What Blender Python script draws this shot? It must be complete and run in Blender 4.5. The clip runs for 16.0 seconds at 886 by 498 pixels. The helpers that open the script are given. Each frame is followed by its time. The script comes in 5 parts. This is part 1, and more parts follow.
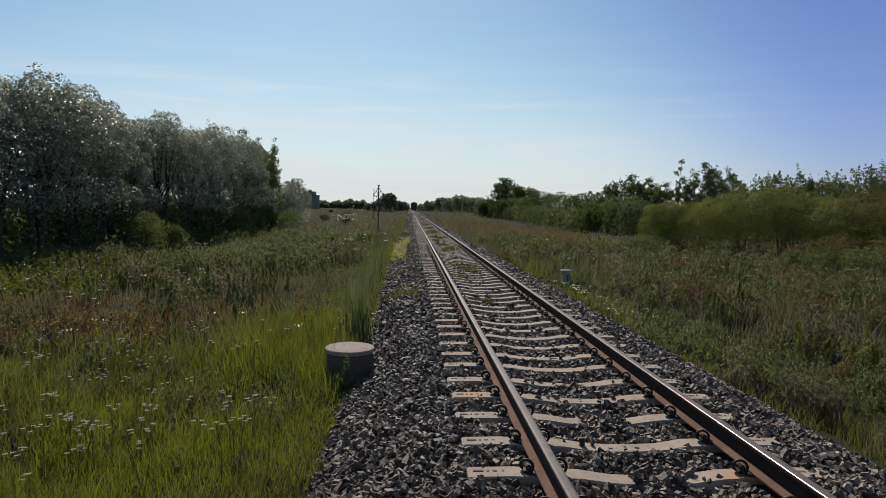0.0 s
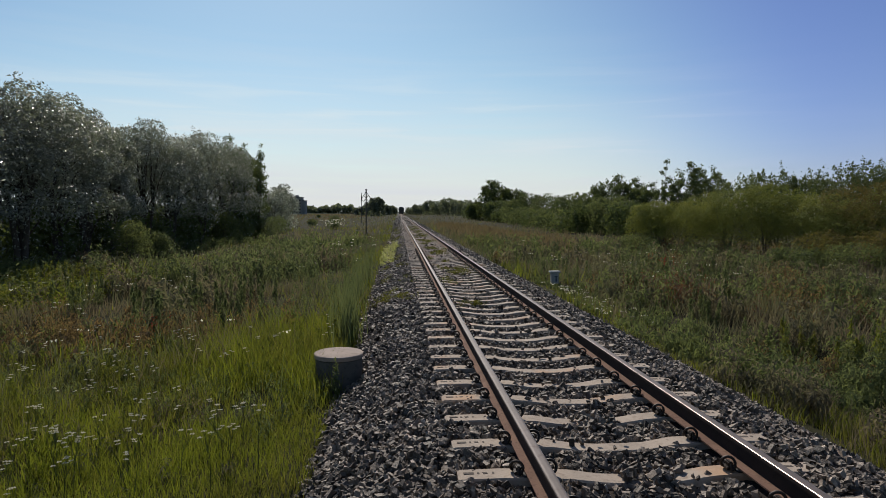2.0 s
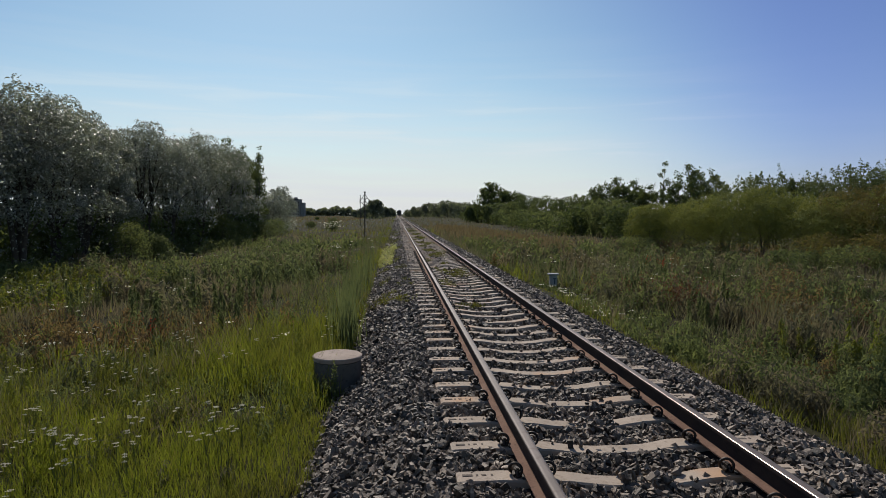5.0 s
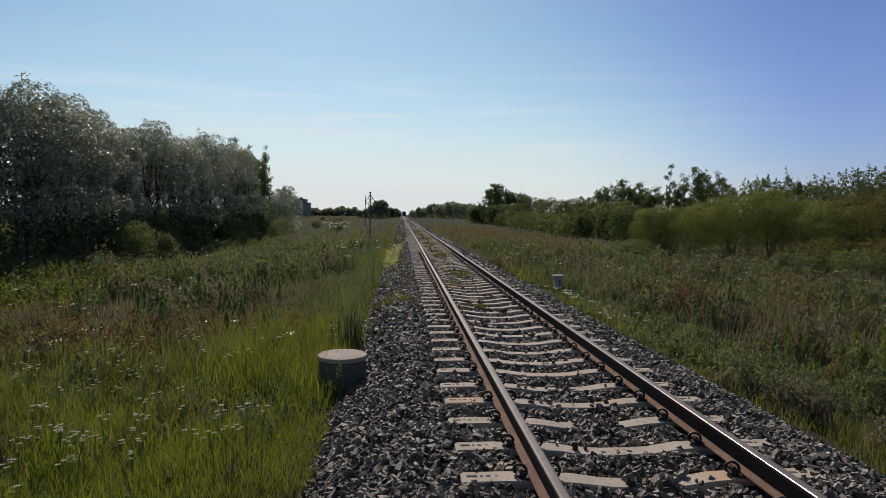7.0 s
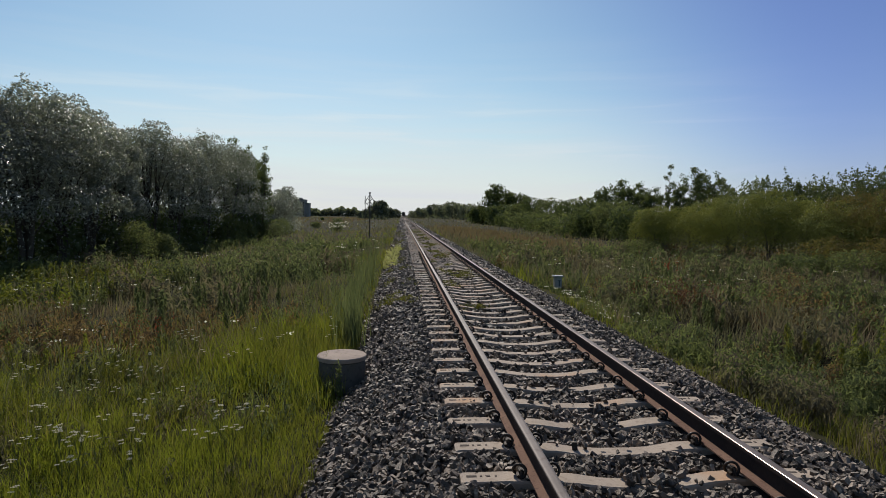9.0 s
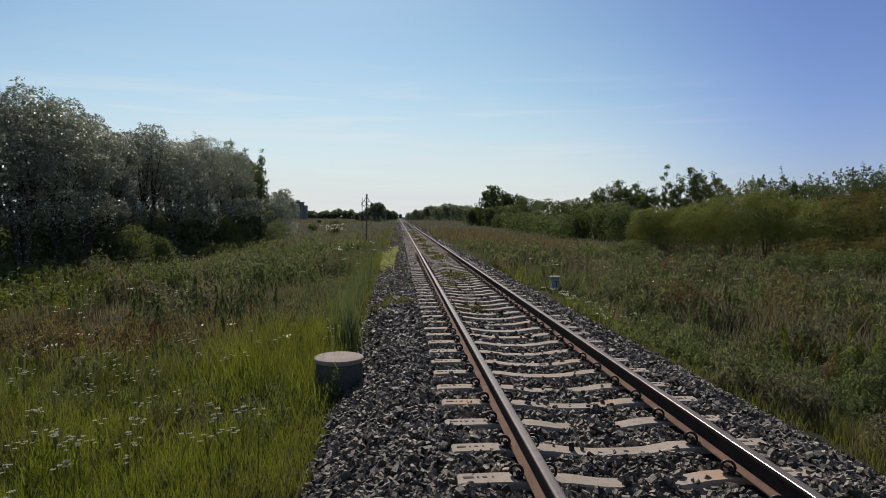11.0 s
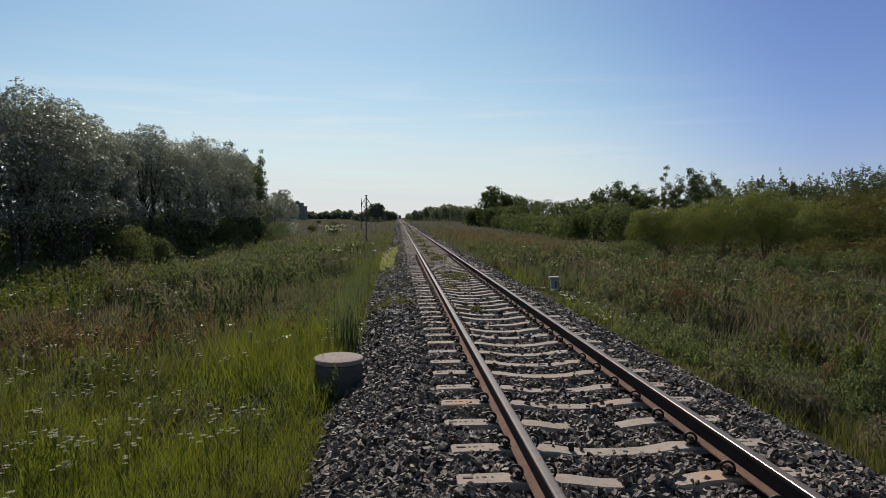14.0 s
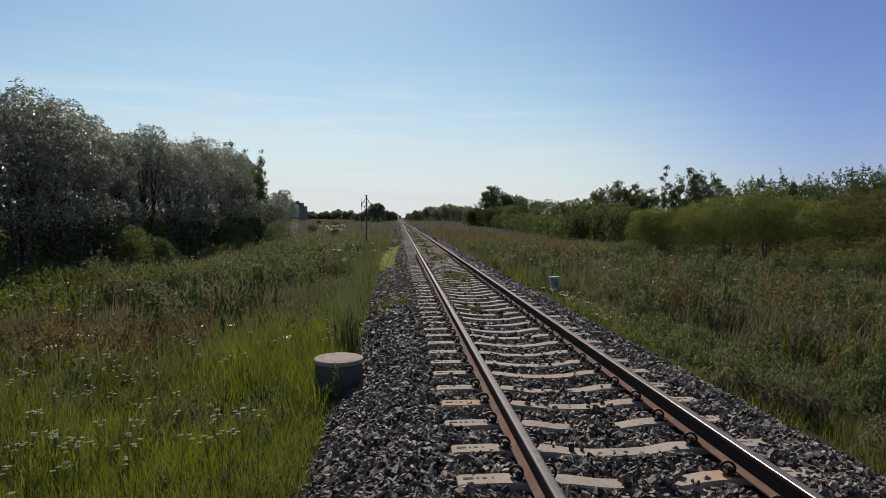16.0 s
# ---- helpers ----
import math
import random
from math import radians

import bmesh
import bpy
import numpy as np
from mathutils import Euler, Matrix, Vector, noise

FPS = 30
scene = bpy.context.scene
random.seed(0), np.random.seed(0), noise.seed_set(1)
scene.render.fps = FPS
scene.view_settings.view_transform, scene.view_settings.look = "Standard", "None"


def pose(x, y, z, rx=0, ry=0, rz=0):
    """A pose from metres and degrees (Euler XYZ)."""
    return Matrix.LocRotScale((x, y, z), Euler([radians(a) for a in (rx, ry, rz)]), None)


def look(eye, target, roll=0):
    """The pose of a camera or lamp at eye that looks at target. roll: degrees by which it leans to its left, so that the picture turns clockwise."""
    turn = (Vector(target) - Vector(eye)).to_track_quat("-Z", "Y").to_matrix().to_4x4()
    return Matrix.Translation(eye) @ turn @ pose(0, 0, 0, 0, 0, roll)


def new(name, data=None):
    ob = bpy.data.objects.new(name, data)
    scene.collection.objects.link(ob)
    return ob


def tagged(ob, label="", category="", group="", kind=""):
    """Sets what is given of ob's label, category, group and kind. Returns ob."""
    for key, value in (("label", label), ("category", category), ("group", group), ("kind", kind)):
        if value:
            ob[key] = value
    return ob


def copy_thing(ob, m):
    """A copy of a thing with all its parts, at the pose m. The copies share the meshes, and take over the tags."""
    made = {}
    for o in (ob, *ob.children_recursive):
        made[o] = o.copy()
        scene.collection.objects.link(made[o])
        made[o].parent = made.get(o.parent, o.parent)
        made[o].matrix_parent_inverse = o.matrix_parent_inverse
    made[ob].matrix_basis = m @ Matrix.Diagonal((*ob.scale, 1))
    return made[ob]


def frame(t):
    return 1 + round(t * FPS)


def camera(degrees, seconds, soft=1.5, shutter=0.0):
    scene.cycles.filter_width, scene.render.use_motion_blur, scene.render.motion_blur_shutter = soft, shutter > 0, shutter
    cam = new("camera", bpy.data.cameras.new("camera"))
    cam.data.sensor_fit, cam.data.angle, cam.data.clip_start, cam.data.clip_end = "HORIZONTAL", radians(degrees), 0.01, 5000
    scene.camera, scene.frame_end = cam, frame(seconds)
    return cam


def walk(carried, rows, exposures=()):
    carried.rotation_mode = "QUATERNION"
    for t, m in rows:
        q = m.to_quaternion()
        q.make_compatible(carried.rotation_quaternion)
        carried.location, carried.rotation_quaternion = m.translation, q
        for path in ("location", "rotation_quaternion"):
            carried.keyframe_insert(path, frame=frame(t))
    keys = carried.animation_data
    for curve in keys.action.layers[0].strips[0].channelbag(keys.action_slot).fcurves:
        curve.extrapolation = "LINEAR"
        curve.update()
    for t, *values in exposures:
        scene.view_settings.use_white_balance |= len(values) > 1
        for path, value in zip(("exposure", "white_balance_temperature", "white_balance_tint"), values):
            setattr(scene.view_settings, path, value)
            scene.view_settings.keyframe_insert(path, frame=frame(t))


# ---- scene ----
cam = camera(72.1, 16.0, soft=0.8)
WALK = [
    (0, pose(-1.811, 0.017, 1.702, 86.195, -1.368, -3.093)),
    (0.1, pose(-1.805, 0.017, 1.712, 86.036, -0.972, -3.142)),
    (0.2, pose(-1.804, 0.017, 1.712, 86.479, -0.623, -2.847)),
    (0.3, pose(-1.804, 0.017, 1.712, 85.872, -0.982, -3.254)),
    (0.4, pose(-1.804, 0.017, 1.713, 85.862, -1.118, -3.630)),
    (0.5, pose(-1.799, 0.016, 1.724, 86.307, -0.218, -4.241)),
    (1, pose(-1.794, 0.007, 1.700, 86.584, -0.418, -4.282)),
    (1.5, pose(-1.794, 0.012, 1.702, 86.668, -0.395, -4.193)),
    (2, pose(-1.793, 0.012, 1.703, 86.510, -0.399, -4.209)),
    (2.5, pose(-1.795, 0.001, 1.701, 86.791, -0.379, -4.123)),
    (3, pose(-1.796, 0.005, 1.708, 86.665, -0.458, -4.107)),
    (3.5, pose(-1.797, 0.004, 1.699, 86.669, -0.526, -4.111)),
    (4, pose(-1.795, 0.004, 1.700, 86.886, -0.405, -4.357)),
    (6.3, pose(-1.796, 0.003, 1.705, 86.489, -0.474, -4.137)),
    (6.5, pose(-1.796, 0.007, 1.705, 86.570, -0.355, -3.883)),
    (7, pose(-1.806, 0.001, 1.697, 86.817, -0.859, -3.861)),
    (7.5, pose(-1.802, 0.005, 1.697, 86.782, -0.838, -3.830)),
    (8, pose(-1.803, 0.000, 1.692, 86.936, -0.827, -3.822)),
    (8.5, pose(-1.806, 0.007, 1.698, 86.782, -0.775, -3.905)),
    (9, pose(-1.805, 0.003, 1.695, 86.847, -0.849, -3.893)),
    (11.5, pose(-1.791, -0.005, 1.694, 87.007, -0.441, -4.192)),
    (12, pose(-1.791, -0.005, 1.691, 86.966, -0.481, -4.157)),
    (12.5, pose(-1.793, -0.004, 1.692, 87.058, -0.488, -4.224)),
    (13, pose(-1.793, -0.005, 1.689, 87.216, -0.526, -4.219)),
    (13.5, pose(-1.790, -0.004, 1.697, 87.019, -0.426, -4.183)),
    (14, pose(-1.792, -0.005, 1.691, 87.071, -0.489, -4.208)),
    (14.5, pose(-1.793, -0.007, 1.687, 86.941, -0.516, -4.195)),
    (15, pose(-1.793, -0.006, 1.693, 87.047, -0.473, -4.178)),
    (15.5, pose(-1.792, -0.002, 1.693, 87.008, -0.542, -4.180)),
    (16, pose(-1.791, -0.006, 1.697, 87.063, -0.418, -4.193)),
]
walk(cam, WALK, [(0.0, 0.0, 6280.0, 10.0), (16.0, 0.0, 6280.0, 10.0)])

# ---- world, sun, exposure ----
SUN_AZIMUTH = -9.0      # degrees to the left of the track's direction
SUN_HEIGHT = 42.0
world = bpy.data.worlds.new("world")
scene.world = world
world.use_nodes = True
wn, wl = world.node_tree.nodes, world.node_tree.links
wn.clear()
sky = wn.new("ShaderNodeTexSky")
sky.sky_type = "NISHITA"
sky.sun_disc = False
sky.sun_elevation = radians(SUN_HEIGHT)
sky.sun_rotation = radians(SUN_AZIMUTH)
sky.air_density, sky.dust_density, sky.ozone_density = 1.0, 0.45, 3.5
# thin cirrus streaks: long soft noise, mixed into the sky
coord = wn.new("ShaderNodeTexCoord")
mapping = wn.new("ShaderNodeMapping")
mapping.inputs["Scale"].default_value = (1.5, 1.5, 20.0)
mapping.inputs["Rotation"].default_value = (0.0, radians(3), 0.0)
streak = wn.new("ShaderNodeTexNoise")
streak.inputs["Scale"].default_value = 2.3
streak.inputs["Detail"].default_value = 5.0
streak.inputs["Distortion"].default_value = 0.5
ramp = wn.new("ShaderNodeMapRange")
ramp.inputs["From Min"].default_value = 0.52
ramp.inputs["From Max"].default_value = 0.80
ramp.inputs["To Max"].default_value = 0.6
cloud = wn.new("ShaderNodeMixRGB")
cloud.inputs["Color2"].default_value = (9.0, 9.6, 10.4, 1)
back = wn.new("ShaderNodeBackground")
back.inputs["Strength"].default_value = 0.088
out = wn.new("ShaderNodeOutputWorld")
wl.new(coord.outputs["Generated"], mapping.inputs["Vector"])
wl.new(mapping.outputs["Vector"], streak.inputs["Vector"])
wl.new(streak.outputs["Fac"], ramp.inputs["Value"])
split = wn.new("ShaderNodeSeparateXYZ")
wl.new(coord.outputs["Generated"], split.inputs["Vector"])
veil = wn.new("ShaderNodeMapRange")
veil.interpolation_type = "SMOOTHSTEP"
veil.inputs["From Min"].default_value = 0.24
veil.inputs["From Max"].default_value = 0.12
wl.new(split.outputs["Z"], veil.inputs["Value"])
wisps = wn.new("ShaderNodeMath")
wisps.operation = "MULTIPLY"
wl.new(ramp.outputs["Result"], wisps.inputs[0])
wl.new(veil.outputs["Result"], wisps.inputs[1])
sunny = wn.new("ShaderNodeMath")
sunny.operation = "MULTIPLY"
wl.new(wisps.outputs["Value"], sunny.inputs[0])
wl.new(sunny.outputs["Value"], cloud.inputs["Fac"])
wl.new(sky.outputs["Color"], cloud.inputs["Color1"])
# pale haze low over the whole horizon
low = wn.new("ShaderNodeMapRange")
low.interpolation_type = "SMOOTHSTEP"
low.inputs["From Min"].default_value = -0.06
low.inputs["From Max"].default_value = 0.29
low.inputs["To Min"].default_value = 1.0
low.inputs["To Max"].default_value = 0.0
ragged = wn.new("ShaderNodeMath")
ragged.operation = "MULTIPLY_ADD"
ragged.inputs[1].default_value = -0.13
wl.new(streak.outputs["Fac"], ragged.inputs[0])
lifted = wn.new("ShaderNodeMath")
lifted.operation = "ADD"
lifted.inputs[1].default_value = 0.065
wl.new(split.outputs["Z"], lifted.inputs[0])
wl.new(lifted.outputs["Value"], ragged.inputs[2])
wl.new(ragged.outputs["Value"], low.inputs["Value"])
haze = wn.new("ShaderNodeMixRGB")
haze.inputs["Color2"].default_value = (7.75, 7.3, 8.35, 1)
# the haze is whiter towards the sun
toward = wn.new("ShaderNodeVectorMath")
toward.operation = "DOT_PRODUCT"
toward.inputs[1].default_value = (math.sin(radians(SUN_AZIMUTH)), math.cos(radians(SUN_AZIMUTH)), 0.0)
wl.new(coord.outputs["Generated"], toward.inputs[0])
glow = wn.new("ShaderNodeMapRange")
glow.interpolation_type = "SMOOTHSTEP"
glow.inputs["From Min"].default_value = 0.70
glow.inputs["From Max"].default_value = 0.95
glow.inputs["To Min"].default_value = 0.05
wl.new(toward.outputs["Value"], glow.inputs["Value"])
both = wn.new("ShaderNodeMath")
both.operation = "MULTIPLY"
wl.new(low.outputs["Result"], both.inputs[0])
wl.new(glow.outputs["Result"], both.inputs[1])
wl.new(both.outputs["Value"], haze.inputs["Fac"])
wl.new(cloud.outputs["Color"], haze.inputs["Color1"])
wl.new(glow.outputs["Result"], sunny.inputs[1])
# deeper, more violet blue away from the sun
away = wn.new("ShaderNodeMapRange")
away.interpolation_type = "SMOOTHSTEP"
away.inputs["From Min"].default_value = 0.945
away.inputs["From Max"].default_value = 0.68
wl.new(toward.outputs["Value"], away.inputs["Value"])
shade = wn.new("ShaderNodeMixRGB")
shade.inputs["Color1"].default_value = (1.02, 1.10, 0.985, 1)
shade.inputs["Color2"].default_value = (0.74, 0.735, 0.95, 1)
wl.new(away.outputs["Result"], shade.inputs["Fac"])
tint = wn.new("ShaderNodeMixRGB")
tint.blend_type = "MULTIPLY"
tint.inputs["Fac"].default_value = 1.0
wl.new(haze.outputs["Color"], tint.inputs["Color1"])
# unseen sky opposite the sun, tinted paler and warmer as added neutral fill
behind = wn.new("ShaderNodeMapRange")
behind.interpolation_type = "SMOOTHSTEP"
behind.inputs["From Min"].default_value = 0.55
behind.inputs["From Max"].default_value = -0.1
wl.new(toward.outputs["Value"], behind.inputs["Value"])
round_sky = wn.new("ShaderNodeMixRGB")
round_sky.inputs["Color2"].default_value = (1.05, 1.02, 0.93, 1)
wl.new(behind.outputs["Result"], round_sky.inputs["Fac"])
wl.new(shade.outputs["Color"], round_sky.inputs["Color1"])
wl.new(round_sky.outputs["Color"], tint.inputs["Color2"])
wl.new(tint.outputs["Color"], back.inputs["Color"])
wl.new(back.outputs["Background"], out.inputs["Surface"])

sun = new("sun", bpy.data.lights.new("sun", "SUN"))
sun.data.energy = 4.8
sun.data.angle = radians(0.6)
sun.data.color = (1.0, 0.91, 0.78)
a, e = radians(SUN_AZIMUTH), radians(SUN_HEIGHT)
sun_way = Vector((math.sin(a) * math.cos(e), math.cos(a) * math.cos(e), math.sin(e)))
sun.matrix_world = look(sun_way * 60, (0, 0, 0))


# ---- materials ----
def node_material(name):
    m = bpy.data.materials.new(name)
    m.use_nodes = True
    n = m.node_tree.nodes
    n.clear()
    return m, n, m.node_tree.links


def noise_value(n, l, vector, scale, lo, hi, detail=4.0):
    tex = n.new("ShaderNodeTexNoise")
    tex.inputs["Scale"].default_value = scale
    tex.inputs["Detail"].default_value = detail
    l.new(vector, tex.inputs["Vector"])
    rng = n.new("ShaderNodeMapRange")
    rng.inputs["From Min"].default_value = lo
    rng.inputs["From Max"].default_value = hi
    l.new(tex.outputs["Fac"], rng.inputs["Value"])
    return rng.outputs["Result"]


def mix(n, l, fac, a, b, blend="MIX"):
    node = n.new("ShaderNodeMixRGB")
    node.blend_type = blend
    for sock, value in ((node.inputs["Fac"], fac), (node.inputs["Color1"], a), (node.inputs["Color2"], b)):
        if isinstance(value, (int, float)):
            sock.default_value = value
        elif isinstance(value, tuple):
            sock.default_value = (*value, 1) if len(value) == 3 else value
        else:
            l.new(value, sock)
    return node.outputs["Color"]


def surface(name, base, alt, dirt, scale=6.0, rough=0.8, metal=0.0, bump=0.3, bump_scale=60.0, island=0.0, spec=0.4, per_object=False, stain=None):
    """A solid surface: two colours mixed by coarse noise, dirt by finer noise, fine relief."""
    m, n, l = node_material(name)
    geo = n.new("ShaderNodeNewGeometry")
    vec = geo.outputs["Position"]
    if per_object:
        vec = n.new("ShaderNodeTexCoord").outputs["Object"]
    col = mix(n, l, noise_value(n, l, vec, scale, 0.35, 0.65), base, alt)
    col = mix(n, l, noise_value(n, l, vec, scale * 5.3, 0.55, 0.75), col, dirt)
    if stain:
        col = mix(n, l, noise_value(n, l, vec, 1.3, 0.56, 0.72), col, stain)
    if island:
        rnd = geo.outputs["Random Per Island"]
        if per_object:
            rnd = n.new("ShaderNodeObjectInfo").outputs["Random"]
        rng = n.new("ShaderNodeMapRange")
        rng.inputs["To Min"].default_value = 1 - island
        rng.inputs["To Max"].default_value = 1 + island
        l.new(rnd, rng.inputs["Value"])
        col = mix(n, l, 1.0, col, rng.outputs["Result"], "MULTIPLY")
    p = n.new("ShaderNodeBsdfPrincipled")
    l.new(col, p.inputs["Base Color"])
    p.inputs["Roughness"].default_value = rough
    p.inputs["Metallic"].default_value = metal
    p.inputs["Specular IOR Level"].default_value = spec
    if bump:
        tex = n.new("ShaderNodeTexNoise")
        tex.inputs["Scale"].default_value = bump_scale
        tex.inputs["Detail"].default_value = 6.0
        l.new(vec, tex.inputs["Vector"])
        b = n.new("ShaderNodeBump")
        b.inputs["Strength"].default_value = bump
        b.inputs["Distance"].default_value = 0.02
        l.new(tex.outputs["Fac"], b.inputs["Height"])
        l.new(b.outputs["Normal"], p.inputs["Normal"])
    o = n.new("ShaderNodeOutputMaterial")
    l.new(p.outputs["BSDF"], o.inputs["Surface"])
    return m


def leafy(name, colours, patch=0.25, thin=0.45, rough=0.5, spec=0.4, fine=0.35, through_tint=(1.0, 1.0, 0.55)):
    """Leaves and blades: colour by leaf and by wide patches; light comes through them."""
    m, n, l = node_material(name)
    geo = n.new("ShaderNodeNewGeometry")
    c1, c2, c3 = colours
    col = mix(n, l, noise_value(n, l, geo.outputs["Position"], patch, 0.38, 0.62), c1, c2)
    pick = n.new("ShaderNodeMapRange")
    pick.inputs["From Min"].default_value = 1 - fine
    l.new(geo.outputs["Random Per Island"], pick.inputs["Value"])
    col = mix(n, l, pick.outputs["Result"], col, c3)
    p = n.new("ShaderNodeBsdfPrincipled")
    p.inputs["Roughness"].default_value = rough
    p.inputs["Specular IOR Level"].default_value = spec
    l.new(col, p.inputs["Base Color"])
    t = n.new("ShaderNodeBsdfTranslucent")
    l.new(mix(n, l, 1.0, col, through_tint, "MULTIPLY"), t.inputs["Color"])
    s = n.new("ShaderNodeMixShader")
    s.inputs["Fac"].default_value = thin
    l.new(p.outputs["BSDF"], s.inputs[1])
    l.new(t.outputs["BSDF"], s.inputs[2])
    o = n.new("ShaderNodeOutputMaterial")
    l.new(s.outputs["Shader"], o.inputs["Surface"])
    return m


# soil colour lowered to carry the plants' shade in the gaps between them
SOIL = surface("shaded_meadow_soil", (0.026, 0.027, 0.013), (0.034, 0.030, 0.017), (0.018, 0.018, 0.009), 0.22, 1.0, 0, 0.8, 9.0, spec=0.05)
# fines kept near black: shade between the stones, put into the bed's colour
BED = surface("shaded_ballast_fines", (0.034, 0.027, 0.023), (0.021, 0.017, 0.015), (0.06, 0.049, 0.042), 9.0, 0.95, 0, 1.0, 30.0, spec=0.15)
STONE = surface("crushed_granite", (0.150, 0.120, 0.093), (0.073, 0.058, 0.045), (0.34, 0.274, 0.216), 5.0, 0.62, 0, 0.35, 90.0, island=0.85, spec=0.32)
STONE_PIECE = surface("crushed_granite_piece", (0.150, 0.120, 0.093), (0.073, 0.058, 0.045), (0.34, 0.274, 0.216), 9.0, 0.62, 0, 0.35, 90.0, island=0.85, spec=0.32, per_object=True)
CONCRETE = surface("sleeper_concrete", (0.335, 0.275, 0.22), (0.275, 0.226, 0.182), (0.20, 0.155, 0.12), 3.0, 0.9, 0, 0.3, 70.0, spec=0.3, stain=(0.38, 0.235, 0.14))
# ring far darker than the lid, its shaded side worked into the colour
RING_CONCRETE = surface("shaded_well_concrete", (0.105, 0.098, 0.09), (0.08, 0.076, 0.07), (0.055, 0.054, 0.05), 4.0, 0.95, 0, 0.3, 60.0, spec=0.2)
LID_CONCRETE = surface("lid_concrete", (0.30, 0.245, 0.205), (0.24, 0.19, 0.16), (0.18, 0.14, 0.11), 3.0, 0.9, 0, 0.2, 60.0, spec=0.2)
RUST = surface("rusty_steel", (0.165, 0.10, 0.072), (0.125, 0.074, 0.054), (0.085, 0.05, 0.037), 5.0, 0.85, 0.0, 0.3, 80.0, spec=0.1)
# dark steel taken near black, with the shade of the rail's sides in it
WEB = surface("dark_shaded_steel", (0.020, 0.016, 0.015), (0.032, 0.023, 0.019), (0.018, 0.015, 0.014), 4.0, 0.8, 0.0, 0.15, 90.0, spec=0.15)
HEAD = surface("worn_rail_steel", (0.26, 0.215, 0.20), (0.21, 0.17, 0.155), (0.16, 0.115, 0.095), 1.2, 0.36, 1.0, 0.05, 140.0)
DULL = surface("dull_rail_edge", (0.115, 0.095, 0.088), (0.09, 0.075, 0.067), (0.07, 0.05, 0.042), 3.0, 0.6, 0.35, 0.1, 120.0, spec=0.3)
CLIP = surface("dark_spring_steel", (0.022, 0.019, 0.018), (0.035, 0.027, 0.022), (0.06, 0.04, 0.03), 30.0, 0.5, 0.5, 0.1, 90.0)
MARK_DENT = surface("dark_cast_mark", (0.10, 0.08, 0.065), (0.07, 0.055, 0.045), (0.05, 0.04, 0.03), 20.0, 0.9, 0, 0.2, 80.0)
RUBBER = surface("rubber_pad", (0.03, 0.028, 0.027), (0.04, 0.037, 0.034), (0.05, 0.046, 0.04), 20.0, 0.8, 0, 0.1, 90.0)
WHITE = surface("white_paint", (0.33, 0.34, 0.32), (0.27, 0.28, 0.26), (0.18, 0.19, 0.165), 6.0, 0.7, 0, 0.1, 60.0)
MARK = surface("dark_paint", (0.03, 0.05, 0.07), (0.04, 0.06, 0.08), (0.06, 0.07, 0.08), 10.0, 0.6, 0, 0.1, 60.0)
POLE = surface("weathered_pole_wood", (0.10, 0.085, 0.07), (0.075, 0.065, 0.055), (0.05, 0.042, 0.036), 5.0, 0.85, 0, 0.3, 40.0)
BARK = surface("willow_bark", (0.075, 0.062, 0.05), (0.055, 0.046, 0.038), (0.035, 0.03, 0.025), 3.0, 0.95, 0, 0.6, 18.0)
COACH = surface("coach_paint", (0.035, 0.04, 0.042), (0.045, 0.05, 0.05), (0.03, 0.03, 0.03), 1.0, 0.5, 0, 0.05, 20.0)
COACH_ROOF = surface("coach_roof_paint", (0.045, 0.046, 0.046), (0.038, 0.038, 0.038), (0.03, 0.03, 0.03), 1.0, 0.6, 0, 0.05, 20.0)
COACH_GLASS = surface("coach_glass", (0.012, 0.014, 0.016), (0.014, 0.016, 0.018), (0.02, 0.02, 0.02), 1.0, 0.1, 0, 0.0, 20.0)
FACADE = surface("weathered_facade", (0.22, 0.22, 0.215), (0.18, 0.18, 0.178), (0.13, 0.13, 0.13), 0.3, 0.9, 0, 0.1, 6.0)
LAMP_RED = surface("tail_lamp_glass", (0.30, 0.02, 0.015), (0.26, 0.02, 0.015), (0.2, 0.02, 0.015), 8.0, 0.2, 0, 0.0, 20.0)

# third colour: pale leaves, silver undersides plus painted-in sun glints
WILLOW = leafy("willow_leaves", ((0.172, 0.18, 0.14), (0.135, 0.144, 0.114), (0.48, 0.48, 0.45)), 0.5, 0.47, 0.36, 1.0, 0.28, (0.95, 1.0, 0.75))
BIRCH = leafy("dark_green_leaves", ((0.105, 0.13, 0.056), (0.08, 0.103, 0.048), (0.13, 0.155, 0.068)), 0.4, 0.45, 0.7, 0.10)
SHRUB = leafy("yellow_green_leaves", ((0.215, 0.225, 0.056), (0.165, 0.182, 0.054), (0.235, 0.24, 0.066)), 0.3, 0.34, 0.75, 0.08, 0.2, (1.0, 1.0, 0.65))
BROWNSHRUB = leafy("olive_brown_leaves", ((0.16, 0.138, 0.052), (0.14, 0.112, 0.046), (0.18, 0.15, 0.058)), 0.35, 0.42, 0.75, 0.08, 0.2)
# leaves of the distant woods, paled to grey-green to stand for haze
HAZED = leafy("hazed_far_leaves", ((0.15, 0.168, 0.135), (0.13, 0.148, 0.118), (0.165, 0.18, 0.145)), 0.05, 0.5, 0.7, 0.1)
GRASS = leafy("meadow_grass", ((0.172, 0.196, 0.033), (0.118, 0.122, 0.034), (0.21, 0.19, 0.07)), 0.7, 0.52, 0.5, 0.18, 0.2, (1.0, 1.0, 0.5))
